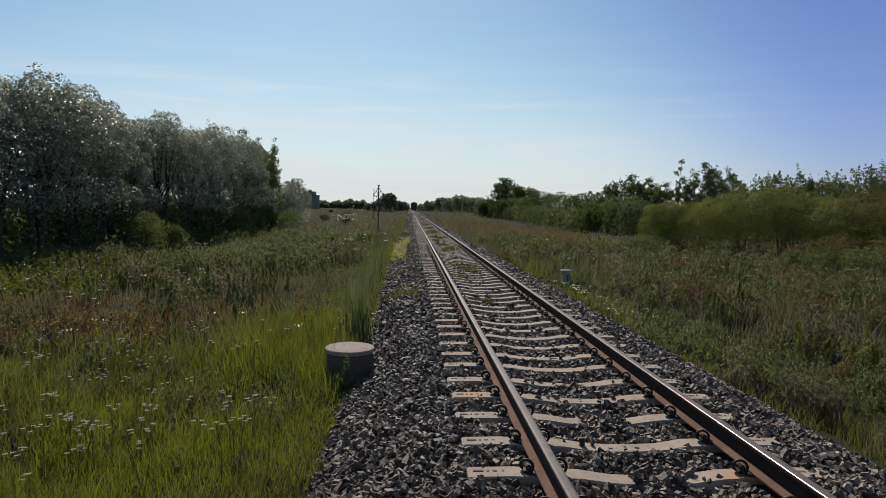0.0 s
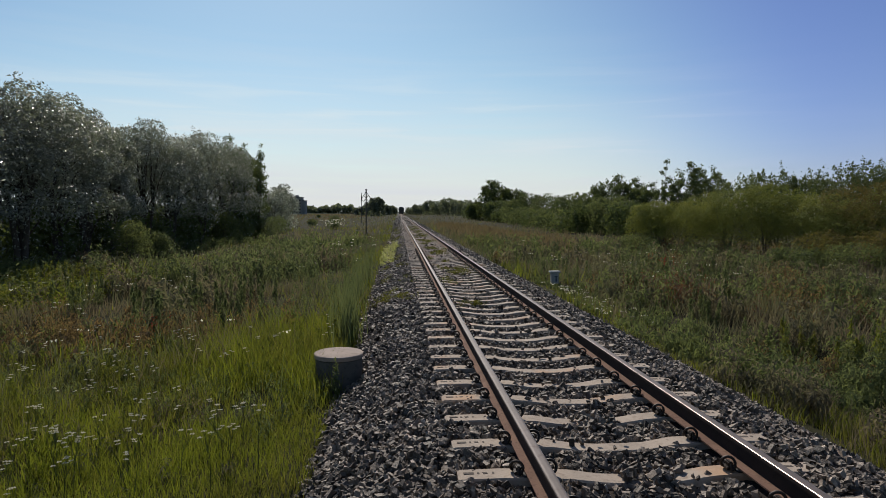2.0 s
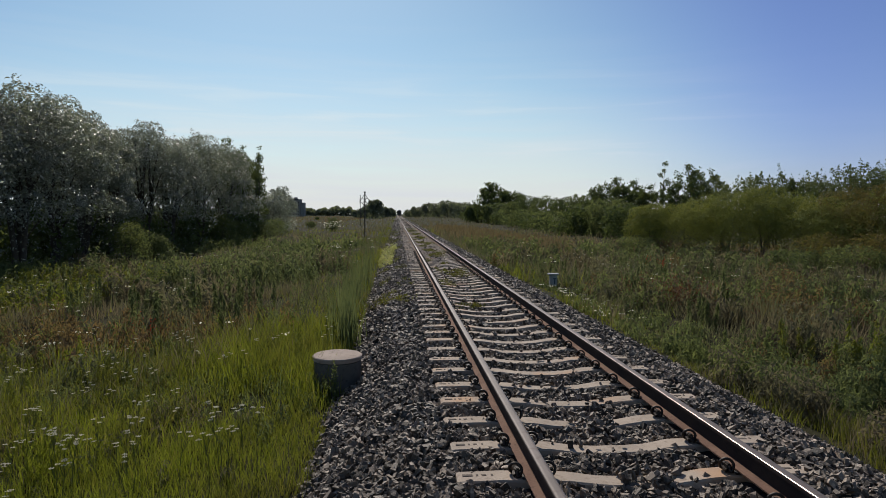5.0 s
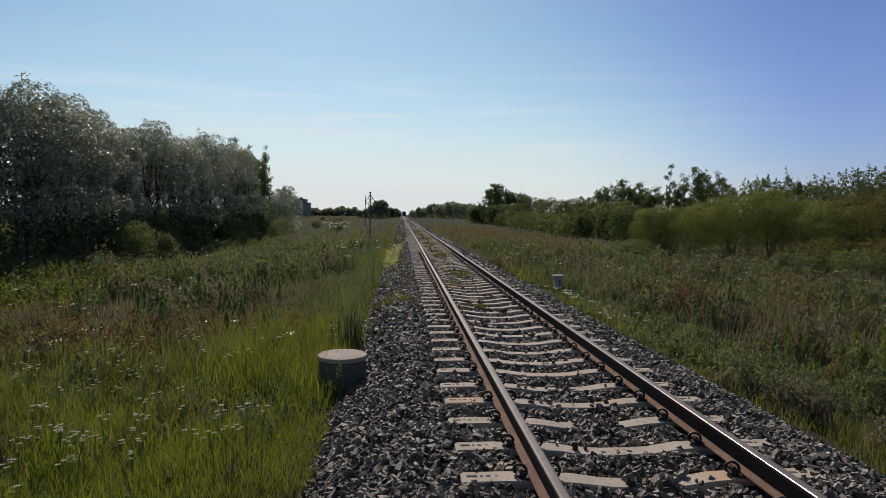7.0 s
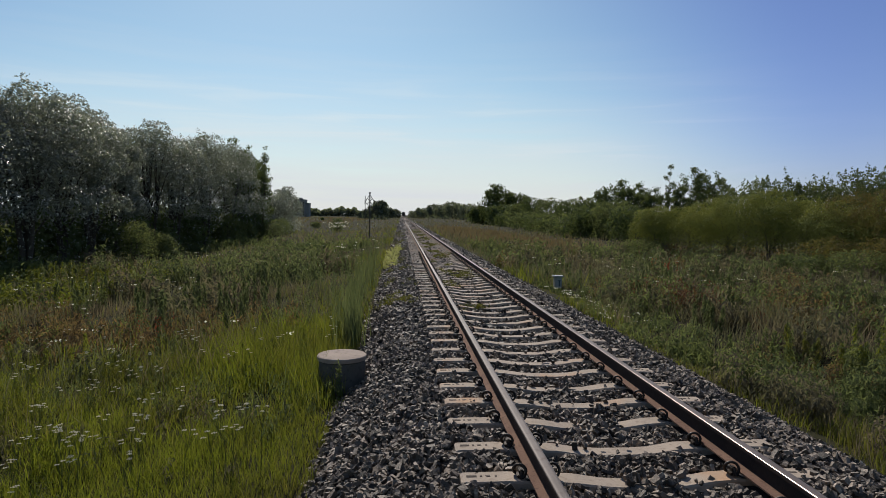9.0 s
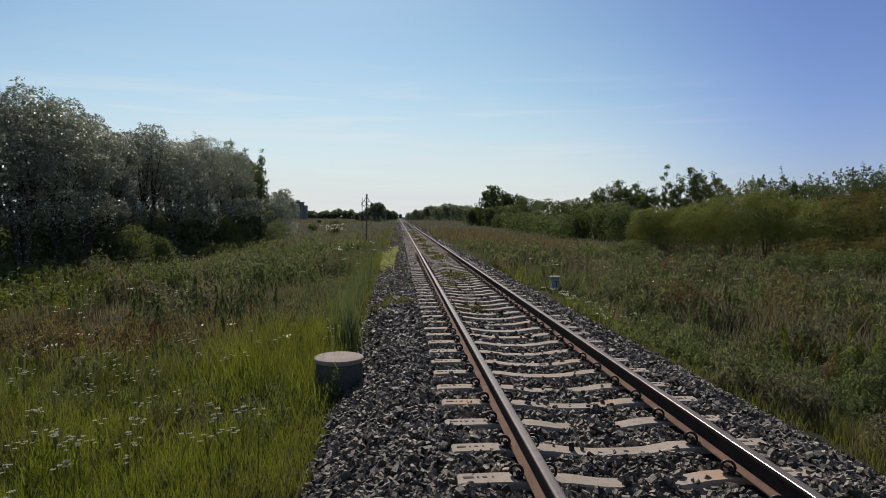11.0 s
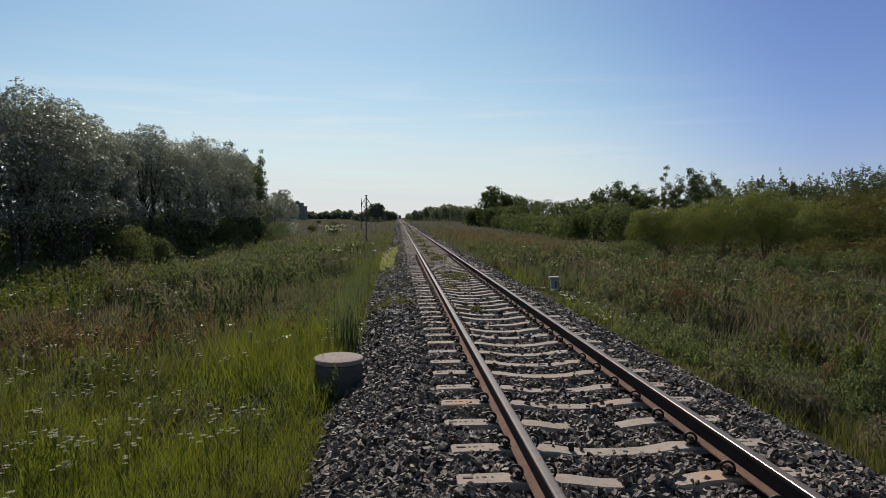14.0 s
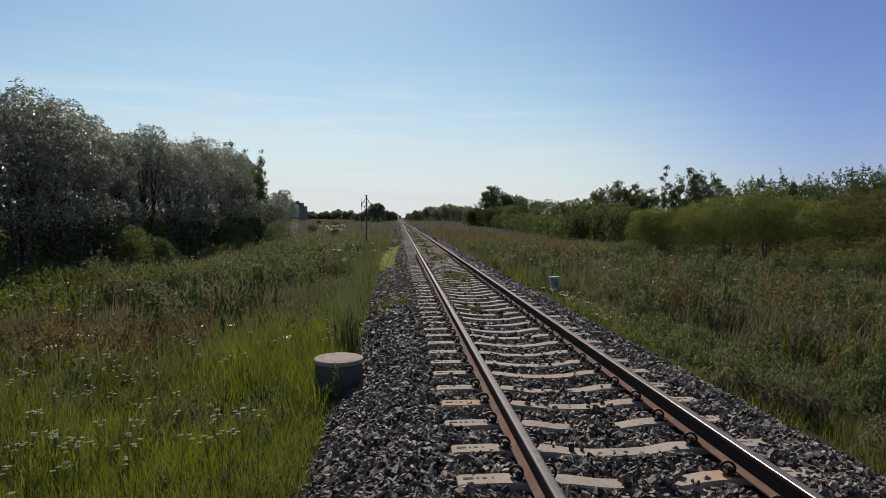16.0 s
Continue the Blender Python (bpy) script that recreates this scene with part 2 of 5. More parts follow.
OLIVE = leafy("ripe_grass", ((0.105, 0.116, 0.063), (0.15, 0.122, 0.09), (0.18, 0.158, 0.11)), 0.38, 0.52, 0.8, 0.04, 0.25, (1.0, 1.0, 0.75))
HERB = leafy("green_herb_leaves", ((0.146, 0.168, 0.066), (0.10, 0.124, 0.06), (0.165, 0.175, 0.082)), 0.55, 0.54, 0.8, 0.05, 0.25, (1.0, 1.0, 0.72))
GREYHERB = leafy("grey_herb_leaves", ((0.17, 0.16, 0.115), (0.14, 0.132, 0.095), (0.26, 0.24, 0.19)), 1.2, 0.45, 0.8, 0.08, 0.3)
RUSSET = leafy("russet_herb_leaves", ((0.175, 0.115, 0.072), (0.13, 0.10, 0.06), (0.21, 0.145, 0.095)), 0.8, 0.5, 0.85, 0.05, 0.3)
DRY = leafy("dry_pinkish_grass", ((0.20, 0.148, 0.108), (0.165, 0.125, 0.088), (0.25, 0.195, 0.14)), 0.5, 0.35, 0.8, 0.08, 0.3)
WEED = leafy("tall_weed_leaves", ((0.115, 0.138, 0.062), (0.095, 0.115, 0.056), (0.15, 0.163, 0.08)), 0.6, 0.54, 0.7, 0.08, 0.35, (1.0, 1.0, 0.72))
PALE = leafy("pale_yellow_plants", ((0.52, 0.50, 0.26), (0.40, 0.42, 0.18), (0.60, 0.57, 0.36)), 1.5, 0.4, 0.7, 0.2)
MOSS = leafy("moss_tufts", ((0.14, 0.14, 0.035), (0.11, 0.11, 0.03), (0.19, 0.17, 0.06)), 1.2, 0.4, 0.7, 0.2)
FLOWER = leafy("white_flowers", ((0.66, 0.64, 0.55), (0.58, 0.56, 0.48), (0.74, 0.71, 0.62)), 2.0, 0.6, 0.8, 0.1, 0.35, (1.0, 1.0, 0.9))
BROWNDOCK = leafy("faded_dock", ((0.15, 0.075, 0.045), (0.12, 0.062, 0.04), (0.18, 0.10, 0.06)), 1.0, 0.35, 0.7, 0.15)
DOCK = leafy("red_dock_seed", ((0.34, 0.06, 0.03), (0.26, 0.05, 0.028), (0.42, 0.08, 0.035)), 2.0, 0.3, 0.7, 0.2)


# ---- mesh helpers ----
def mesh_of(name, verts, faces, mats, index=None, smooth=False):
    """A mesh from number arrays; faces all of one length, or a list of them."""
    me = bpy.data.meshes.new(name)
    if isinstance(faces, np.ndarray):
        k = faces.shape[1]
        me.vertices.add(len(verts))
        me.vertices.foreach_set("co", np.asarray(verts, np.float32).ravel())
        me.loops.add(faces.size)
        me.loops.foreach_set("vertex_index", faces.ravel().astype(np.int32))
        me.polygons.add(len(faces))
        me.polygons.foreach_set("loop_start", np.arange(0, faces.size, k, dtype=np.int32))
        me.update(calc_edges=True)
    else:
        me.from_pydata([tuple(v) for v in verts], [], faces)
    for m in mats if isinstance(mats, (list, tuple)) else [mats]:
        me.materials.append(m)
    if index is not None:
        me.polygons.foreach_set("material_index", np.asarray(index, np.int32))
    me.polygons.foreach_set("use_smooth", [smooth] * len(me.polygons))
    me.update()
    return me


def part(name, me, parent, label="", at=None):
    ob = new(name, me)
    ob.parent = parent
    if at is not None:
        ob.matrix_basis = at
    return tagged(ob, label)


def from_bm(name, bm, mats, smooth=False):
    bmesh.ops.recalc_face_normals(bm, faces=bm.faces)
    me = bpy.data.meshes.new(name)
    bm.to_mesh(me)
    bm.free()
    for m in mats if isinstance(mats, (list, tuple)) else [mats]:
        me.materials.append(m)
    for p in me.polygons:
        p.use_smooth = smooth
    return me


def box_into(bm, x0, x1, y0, y1, z0, z1, bevel=0.0, mat=0):
    r = bmesh.ops.create_cube(bm, size=1.0)
    for v in r["verts"]:
        v.co = Vector(((x0 + x1) / 2 + v.co.x * (x1 - x0), (y0 + y1) / 2 + v.co.y * (y1 - y0), (z0 + z1) / 2 + v.co.z * (z1 - z0)))
    faces = {f for v in r["verts"] for f in v.link_faces}
    for f in faces:
        f.material_index = mat
    if bevel:
        bmesh.ops.bevel(bm, geom=list({e for f in faces for e in f.edges}), offset=bevel, segments=2, affect="EDGES")


def tube(points, radii, sides=6, closed=False):
    """Vertices and quads of a tube along points."""
    pts = [Vector(p) for p in points]
    n = len(pts)
    verts, faces = [], []
    for i, p in enumerate(pts):
        a = pts[(i - 1) % n] if closed or i else pts[0]
        b = pts[(i + 1) % n] if closed or i < n - 1 else pts[-1]
        d = (b - a).normalized()
        u = d.cross(Vector((0.31, 0.17, 0.93)) if abs(d.z) < 0.9 else Vector((1, 0.1, 0))).normalized()
        w = d.cross(u)
        for k in range(sides):
            t = 2 * math.pi * k / sides
            verts.append(p + (u * math.cos(t) + w * math.sin(t)) * radii[i])
    for i in range(n if closed else n - 1):
        j = (i + 1) % n
        for k in range(sides):
            kk = (k + 1) % sides
            faces.append((i * sides + k, i * sides + kk, j * sides + kk, j * sides + k))
    if not closed:
        faces.append(tuple(range(sides))[::-1])
        faces.append(tuple(range((n - 1) * sides, n * sides)))
    return verts, faces


def join(pieces):
    verts, faces = [], []
    for v, f in pieces:
        o = len(verts)
        verts += list(v)
        faces += [tuple(i + o for i in q) for q in f]
    return verts, faces


# ---- the ground ----
PROFILE_X = [-300, -60, -20, -12, -6, -2.7, -2.2, 2.2, 2.7, 3.8, 6, 15, 22, 60, 300]
PROFILE_Z = [-1.9, -1.7, -1.6, -1.35, -0.95, -0.62, -0.80, -0.80, -0.63, -0.93, -1.0, -1.12, -1.0, -1.2, -1.5]


def ground_z(x, y):
    x, y = np.asarray(x, float), np.asarray(y, float)
    z = np.interp(x, PROFILE_X, PROFILE_Z)
    rough = 0.09 * np.sin(x * 0.71 + y * 0.23) + 0.07 * np.sin(y * 0.57 - x * 0.31 + 1.0) + 0.05 * np.sin(x * 1.7 + 2.0 + 0.9 * np.sin(y * 0.8))
    return z + rough * np.clip((np.abs(x) - 2.8) / 3.0, 0, 1)


def bed_z(x, y):
    """The top of the ballast."""
    x, y = np.abs(np.asarray(x, float)), np.asarray(y, float)
    z = np.interp(x, [0, 0.4, 0.75, 1.3, 1.55, 1.9, 2.75], [-0.29, -0.28, -0.24, -0.228, -0.25, -0.33, -0.74])
    return z + 0.012 * np.sin(x * 9.0 + y * 5.0) + 0.012 * np.sin(y * 11.0 - x * 4.0)


def sheet(name, xs, ys, height, mat):
    gx, gy = np.meshgrid(xs, ys)
    gz = height(gx, gy)
    v = np.stack([gx, gy, gz], -1).reshape(-1, 3)
    nx, ny = len(xs), len(ys)
    i = np.arange(nx * ny).reshape(ny, nx)
    f = np.stack([i[:-1, :-1], i[:-1, 1:], i[1:, 1:], i[1:, :-1]], -1).reshape(-1, 4)
    return new(name, mesh_of(name, v, f, mat, smooth=True))


xs = np.unique(np.concatenate([np.linspace(-3000, -300, 8), np.linspace(-300, -60, 13), np.linspace(-60, -6, 55), np.linspace(-6, 6, 49), np.linspace(6, 60, 55), np.linspace(60, 300, 13), np.linspace(300, 3000, 8)]))
ys = np.unique(np.concatenate([np.linspace(-200, -10, 12), np.linspace(-10, 60, 80), np.linspace(60, 300, 40), np.linspace(300, 4500, 22)]))
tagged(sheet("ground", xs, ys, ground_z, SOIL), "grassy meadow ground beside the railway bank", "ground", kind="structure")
bed_ys = np.concatenate([np.linspace(-12, 30, 211), np.linspace(30.5, 1600, 80)])
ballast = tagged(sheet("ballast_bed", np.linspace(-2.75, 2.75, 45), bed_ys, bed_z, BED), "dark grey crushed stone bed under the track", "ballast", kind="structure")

# ---- rails ----
GAUGE = 1.52
RAIL_X = GAUGE / 2 + 0.0365
FOOT = [(-0.075, -0.180), (0.075, -0.180), (0.075, -0.169), (0.022, -0.154), (-0.022, -0.154), (-0.075, -0.169)]
WEBP = [(-0.0095, -0.155), (0.0095, -0.155), (0.0095, -0.050), (0.030, -0.036), (0.0365, -0.030), (0.0365, -0.012), (-0.0365, -0.012), (-0.0365, -0.030), (-0.030, -0.036), (-0.0095, -0.050)]
HEADP = [(-0.0360, -0.013), (0.0360, -0.013), (0.0345, -0.005), (0.0305, -0.0022), (0.016, 0.0), (-0.016, 0.0), (-0.0305, -0.0022), (-0.0345, -0.005)]


def extrude(name, profile, y0, y1, steps, mat):
    yy = np.linspace(0, 1, steps) ** 2 * (y1 - y0) + y0
    k = len(profile)
    v = [(p[0], y, p[1]) for y in yy for p in profile]
    f = [(i * k + j, i * k + (j + 1) % k, (i + 1) * k + (j + 1) % k, (i + 1) * k + j) for i in range(steps - 1) for j in range(k)]
    f += [tuple(range(k)), tuple(range((steps - 1) * k, steps * k))[::-1]]
    return mesh_of(name, v, f, mat)


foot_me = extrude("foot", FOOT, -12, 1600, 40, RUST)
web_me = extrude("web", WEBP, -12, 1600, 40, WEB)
heads = {}
for side in (-1, 1):
    # the gauge corner is polished by wheels, the rest of the top stays dull
    me = extrude("head", HEADP, -12, 1600, 40, HEAD)
    me.materials.append(DULL)
    dull = (3, 4, 5, 6, 7) if side < 0 else (1, 2, 3, 4, 5)
    for i, p in enumerate(me.polygons):
        p.material_index = 1 if i % 8 in dull and i < 39 * 8 else 0
    heads[side] = me
for side in (-1, 1):
    rail = tagged(new("steel_rail"), "long steel rail, rusty foot, dark web, polished top", "rail", "rails of the track")
    rail.location = (side * RAIL_X, 0, 0)
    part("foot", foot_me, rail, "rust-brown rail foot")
    part("web", web_me, rail, "dark brown rail web, side shade in its colour")
    part("head", heads[side], rail, "polished running surface")

# ---- sleepers ----
SPACING = 0.5996
FIRST = 4.2125 + 0.085
SEAT = -0.192


def sleeper_mesh(seed):
    rnd = random.Random(seed)
    stations = [(-1.35, -0.012), (-1.33, 0.0), (-1.02, 0.004), (-0.90, 0.0), (-0.70, -0.006), (-0.52, -0.014), (-0.30, -0.048), (-0.12, -0.058)]
    stations += [(-x, z) for x, z in reversed(stations)]
    v, f = [], []
    for x, dz in stations:
        w = 0.083 if abs(x) > 0.5 else 0.078
        end = 0.006 if abs(x) > 1.34 else 0.0
        top = SEAT + dz + rnd.uniform(-0.0015, 0.0015)
        for y, z in ((-0.148 + end, -0.40), (-w - 0.012 + end, top - 0.012), (-w + end, top), (w - end, top), (w + 0.012 - end, top - 0.012), (0.148 - end, -0.40)):
            v.append((x, y + rnd.uniform(-0.002, 0.002), z))
    k = 6
    for i in range(len(stations) - 1):
        for j in range(k):
            f.append((i * k + j, i * k + (j + 1) % k, (i + 1) * k + (j + 1) % k, (i + 1) * k + j))
    f += [tuple(range(k)), tuple(range((len(stations) - 1) * k, len(stations) * k))[::-1]]
    return mesh_of("sleeper_body", v, f, CONCRETE)


def clip_mesh():
    """A coiled spring clip, its axis along the rail: a leg through the middle, one round turn, a toe on the rail's foot."""
    pts = [(0.0, 0.055, 0.036), (0.0, -0.035, 0.036)]
    for i in range(17):
        t = math.pi * (1.5 + 0.105 * i * 1.18)
        pts.append((-0.012 + 0.043 * math.cos(t), -0.052 + 0.0056 * i, 0.046 + 0.043 * math.sin(t)))
    pts += [(0.040, 0.046, 0.020), (0.052, 0.030, 0.014)]
    v, f = join([tube(pts, [0.0115] * len(pts), 6)])
    return mesh_of("clip", v, f, CLIP, smooth=True)


def shoulder_mesh():
    """The cast iron shoulder that holds the clip."""
    bm = bmesh.new()
    box_into(bm, -0.035, 0.030, -0.036, 0.036, -0.004, 0.018, 0.004)
    box_into(bm, -0.018, 0.018, -0.030, 0.030, 0.0182, 0.056, 0.008)
    return from_bm("shoulder", bm, CLIP)


def mark_mesh(length):
    bm = bmesh.new()
    box_into(bm, -length / 2, length / 2, -0.013, 0.013, -0.002, 0.0025)
    return from_bm("cast_mark", bm, MARK_DENT)


def pad_mesh():
    bm = bmesh.new()
    box_into(bm, -0.085, 0.085, -0.075, 0.075, -0.193, -0.1805, 0.003)
    return from_bm("pad", bm, RUBBER)


BODIES = [sleeper_mesh(s) for s in range(5)]
CLIP_ME, SHOULDER_ME, PAD_ME, MARKS = clip_mesh(), shoulder_mesh(), pad_mesh(), [mark_mesh(0.075), mark_mesh(0.016), mark_mesh(0.032)]


def make_sleeper(body, fastened):
    s = tagged(new("concrete_sleeper"), "pale beige concrete sleeper with dished middle in dark ballast", "sleeper", "sleepers under the rails")
    part("sleeper_body", body, s)
    if fastened:
        for side in (-1, 1):
            part("pad", PAD_ME, s, "black rubber rail pad", pose(side * RAIL_X, 0, 0))
            for way in (-1, 1):
                clip = part("clip", CLIP_ME, s, "dark spring clip loop", pose(side * RAIL_X + way * 0.112, 0, SEAT + 0.006, 0, 0, 0 if way < 0 else 180))
                part("shoulder", SHOULDER_ME, clip, "cast iron shoulder")
        for x, k in ((-1.27, 0), (-1.20, 1), (-1.15, 2), (-1.09, 1), (1.15, 0), (1.22, 1)):
            part("cast_mark", MARKS[k], s, "dark cast mark in the concrete", pose(x, 0.012, SEAT + 0.003, 0, 0, 12 if k == 2 else 0))
    return s


protos = [make_sleeper(b, True) for b in BODIES]
plain = [make_sleeper(b, False) for b in BODIES[:3]]
rnd = random.Random(4)
for i in range(-26, 250):
    y = FIRST + i * SPACING
    m = pose(rnd.uniform(-0.012, 0.012), y + rnd.uniform(-0.012, 0.012), rnd.uniform(-0.006, 0.004), 0, 0, rnd.uniform(-0.5, 0.5))
    kit = protos if i < 44 else plain
    if kit:
        pick = kit[(i * 7) % len(kit)]
        copy_thing(pick, m)
for s in protos + plain:
    for o in list(s.children_recursive) + [s]:
        bpy.data.objects.remove(o)
far_v, far_f = [], []
for i in range(250, 1600):
    y = FIRST + i * SPACING
    o = len(far_v)
    far_v += [(x, y + dy, z) for x, z in ((-1.35, SEAT), (0, SEAT - 0.05), (1.35, SEAT)) for dy in (-0.083, 0.083)]
    far_v += [(x, y + dy, -0.36) for x in (-1.35, 0, 1.35) for dy in (-0.14, 0.14)]
    far_f += [(o, o + 1, o + 3, o + 2), (o + 2, o + 3, o + 5, o + 4), (o, o + 2, o + 8, o + 6), (o + 2, o + 4, o + 10, o + 8)]
tagged(new("far_sleepers", mesh_of("far_sleepers", far_v, far_f, CONCRETE)), "distant concrete sleepers of the straight track", "sleepers", kind="stuff")

# ---- stones ----
rng = np.random.default_rng(7)
CUBE = np.array([(x, y, z) for x in (-1, 1) for y in (-1, 1) for z in (-1, 1)], float)
CUBE_F = np.array([(0, 1, 3, 2), (4, 6, 7, 5), (0, 4, 5, 1), (2, 3, 7, 6), (0, 2, 6, 4), (1, 5, 7, 3)])


def turns(n, rng, flat=1.0):
    """Random rotation matrices."""
    q = rng.normal(size=(n, 4))
    q[:, 1:3] *= flat
    q /= np.linalg.norm(q, axis=1, keepdims=True)
    w, x, y, z = q.T
    return np.stack([np.stack([1 - 2 * (y * y + z * z), 2 * (x * y - z * w), 2 * (x * z + y * w)], -1),
                     np.stack([2 * (x * y + z * w), 1 - 2 * (x * x + z * z), 2 * (y * z - x * w)], -1),
                     np.stack([2 * (x * z - y * w), 2 * (y * z + x * w), 1 - 2 * (x * x + y * y)], -1)], 1)


def stone_field(n, y0, y1, size, rng, lift=0.3):
    x = rng.uniform(-2.72, 2.72, n)
    y = rng.uniform(y0, y1, n)
    s = size * rng.uniform(0.6, 1.45, n)
    off = np.abs((y - FIRST) / SPACING - np.round((y - FIRST) / SPACING)) * SPACING
    ax = np.abs(x)
    on_top = (off < 0.095 + 0.32 * s) & (ax < 1.37 + 0.3 * s)
    # some sleepers are buried in the middle, and their ends on one side
    row = np.round((y - FIRST) / SPACING)
    middle, half = 0.05 + 0.25 * np.sin(row * 1.6), 0.2 * np.clip((np.cos(row * 2.9) - 0.3) / 0.5, 0, 1)
    buried = (ax < 0.62) & (np.abs(x - middle) < half)
    end = (x > 1.16 + 0.10 * np.sin(row * 3.3)) & (np.abs(off - 0.02) > 0.03 * np.sin(row * 1.9))
    keep = ~on_top | ((ax < 0.55) & (rng.random(n) < 0.02)) | ((ax > 0.95) & (rng.random(n) < 0.02)) | (buried & (rng.random(n) < np.where(np.abs(row) < 3, 0.6, 0.35))) | (end & (rng.random(n) < 0.55))
    keep &= np.abs(ax - RAIL_X) > 0.10
    keep &= (ax < 2.45) | (rng.random(n) < (2.75 - ax) / 0.3)
    x, y, s, on_top = x[keep], y[keep], s[keep], on_top[keep]
    clear = (x + 2.58) ** 2 + (y - 8.13) ** 2 > 0.36 ** 2
    x, y, s, on_top = x[clear], y[clear], s[clear], on_top[clear]
    z = bed_z(x, y) + s * rng.uniform(-0.1, lift + 0.25, len(x))
    z = np.where(on_top, np.maximum(z, SEAT - 0.045 + s * 0.35), z)
    return x, y, z, s


def stones_mesh(name, x, y, z, s, rng):
    n = len(x)
    shape = CUBE[None] * rng.uniform(0.45, 1.0, (n, 8, 3)) * rng.uniform(0.6, 1.1, (n, 1, 3)) * np.array([1.15, 0.82, 0.46])
    v = np.einsum("nij,nkj->nki", turns(n, rng, 0.6), shape) * (s[:, None, None] * 0.62)
    v += np.stack([x, y, z], -1)[:, None]
    f = CUBE_F[None] + 8 * np.arange(n)[:, None, None]
    return mesh_of(name, v.reshape(-1, 3), f.reshape(-1, 4), STONE)


fields = [stone_field(8500, -8, 2.9, 0.085, rng), stone_field(37000, 2.9, 9.5, 0.051, rng), stone_field(18500, 9.5, 20, 0.063, rng, 0.05), stone_field(9500, 20, 42, 0.078, rng, -0.15), stone_field(5000, 42, 90, 0.125, rng, -0.2), stone_field(2800, 90, 210, 0.22, rng, -0.3)]
x, y, z, s = (np.concatenate([f[k] for f in fields]) for k in range(4))
near = np.flatnonzero((y > 3.6) & (y < 4.9) & (np.abs(x + 1.75) < 0.35))[:290]
rest = np.ones(len(x), bool)
rest[near] = False
loose = part("stones", stones_mesh("stones", x[rest], y[rest], z[rest], s[rest], rng), ballast, "angular dark grey crushed stones")
tagged(loose, kind="stuff")

# ---- vegetation helpers ----


def blades(name, mat, x, y, h, w, rng, lean=0.62, z=None, simple=False):
    """Grass blades: two bent pieces each."""
    n = len(x)
    z = ground_z(x, y) - 0.02 if z is None else z
    base = np.stack([x, y, z], -1)
    t = rng.uniform(0, 2 * np.pi, n)
    side = np.stack([np.cos(t), np.sin(t), np.zeros(n)], -1) * (w / 2)[:, None]
    t2 = rng.uniform(0, 2 * np.pi, n)
    tip = np.stack([np.cos(t2), np.sin(t2), np.zeros(n)], -1) * (h * rng.uniform(0.05, lean, n))[:, None]
    up = np.zeros((n, 3))
    up[:, 2] = h
    if simple:
        v = np.stack([base - side, base + side, base + up + tip + side * 0.3, base + up + tip - side * 0.3], 1)
        return mesh_of(name, v.reshape(-1, 3), 4 * np.arange(n)[:, None] + np.array([[0, 1, 2, 3]]), mat)
    v = np.stack([base - side, base + side, base + up * 0.55 + tip * 0.35 + side * 0.8, base + up * 0.55 + tip * 0.35 - side * 0.8, base + up + tip + side * 0.15, base + up + tip - side * 0.15], 1)
    i = 6 * np.arange(n)[:, None]
    f = np.concatenate([i + np.array([[0, 1, 2, 3]]), i + np.array([[3, 2, 4, 5]])], 0)
    return mesh_of(name, v.reshape(-1, 3), f, mat)


def wedge(n, r0, r1, rng, a0=-52, a1=46):
    r = np.sqrt(rng.uniform(r0 * r0, r1 * r1, n))
    t = np.radians(rng.uniform(a0, a1, n))
    x, y = -1.8 + r * np.sin(t), r * np.cos(t)
    keep = np.abs(x) > 2.42 + 0.15 * np.sin(y * 1.9 + np.sign(x)) * np.sin(y * 0.7)
    return x[keep], y[keep]


def patch_noise(x, y, k, seed):
    return (np.sin(x * k + seed) * np.sin(y * k * 0.7 + 2 * seed) + np.sin((x * 0.6 + y) * k * 1.7 + 3 * seed) * 0.6 + np.sin((x - y * 0.5) * k * 2.9 + seed) * 0.4)


def facing(normals, rng, loose, upright=False):
    """Rotation matrices that turn z towards the given ways, more or less, and x upwards if wanted."""
    w = normals / (np.linalg.norm(normals, axis=1, keepdims=True) + 1e-9) + rng.normal(size=normals.shape) * loose
    w /= np.linalg.norm(w, axis=1, keepdims=True)
    u = np.cross(w, rng.normal(size=w.shape))
    if upright:
        up = np.array([0, 0, 1.0]) + rng.normal(size=w.shape) * 0.35
        u = up - w * (up * w).sum(1, keepdims=True)
    u /= np.linalg.norm(u, axis=1, keepdims=True)
    return np.stack([u, np.cross(w, u), w], -1)


def leaf_mesh(name, centres, size, mat, rng, aspect=0.5, flat=1.0, normals=None, loose=0.45, upright=False):
    """Many small kinked leaves, each of two faces on four points."""
    n = len(centres)
    m = turns(n, rng, flat) if normals is None else facing(normals, rng, loose, upright)
    s = size * rng.uniform(0.6, 1.4, n)
    pts = np.array([(-1, 0, 0), (0, -aspect, 0.15), (1, 0, 0), (0, aspect, 0.15)]) * 0.5
    v = np.einsum("nij,kj->nki", m, pts) * s[:, None, None] + centres[:, None]
    f = np.array([[0, 1, 2, 3]])[None] + 4 * np.arange(n)[:, None, None]
    return mesh_of(name, v.reshape(-1, 3), f.reshape(-1, 4), mat)


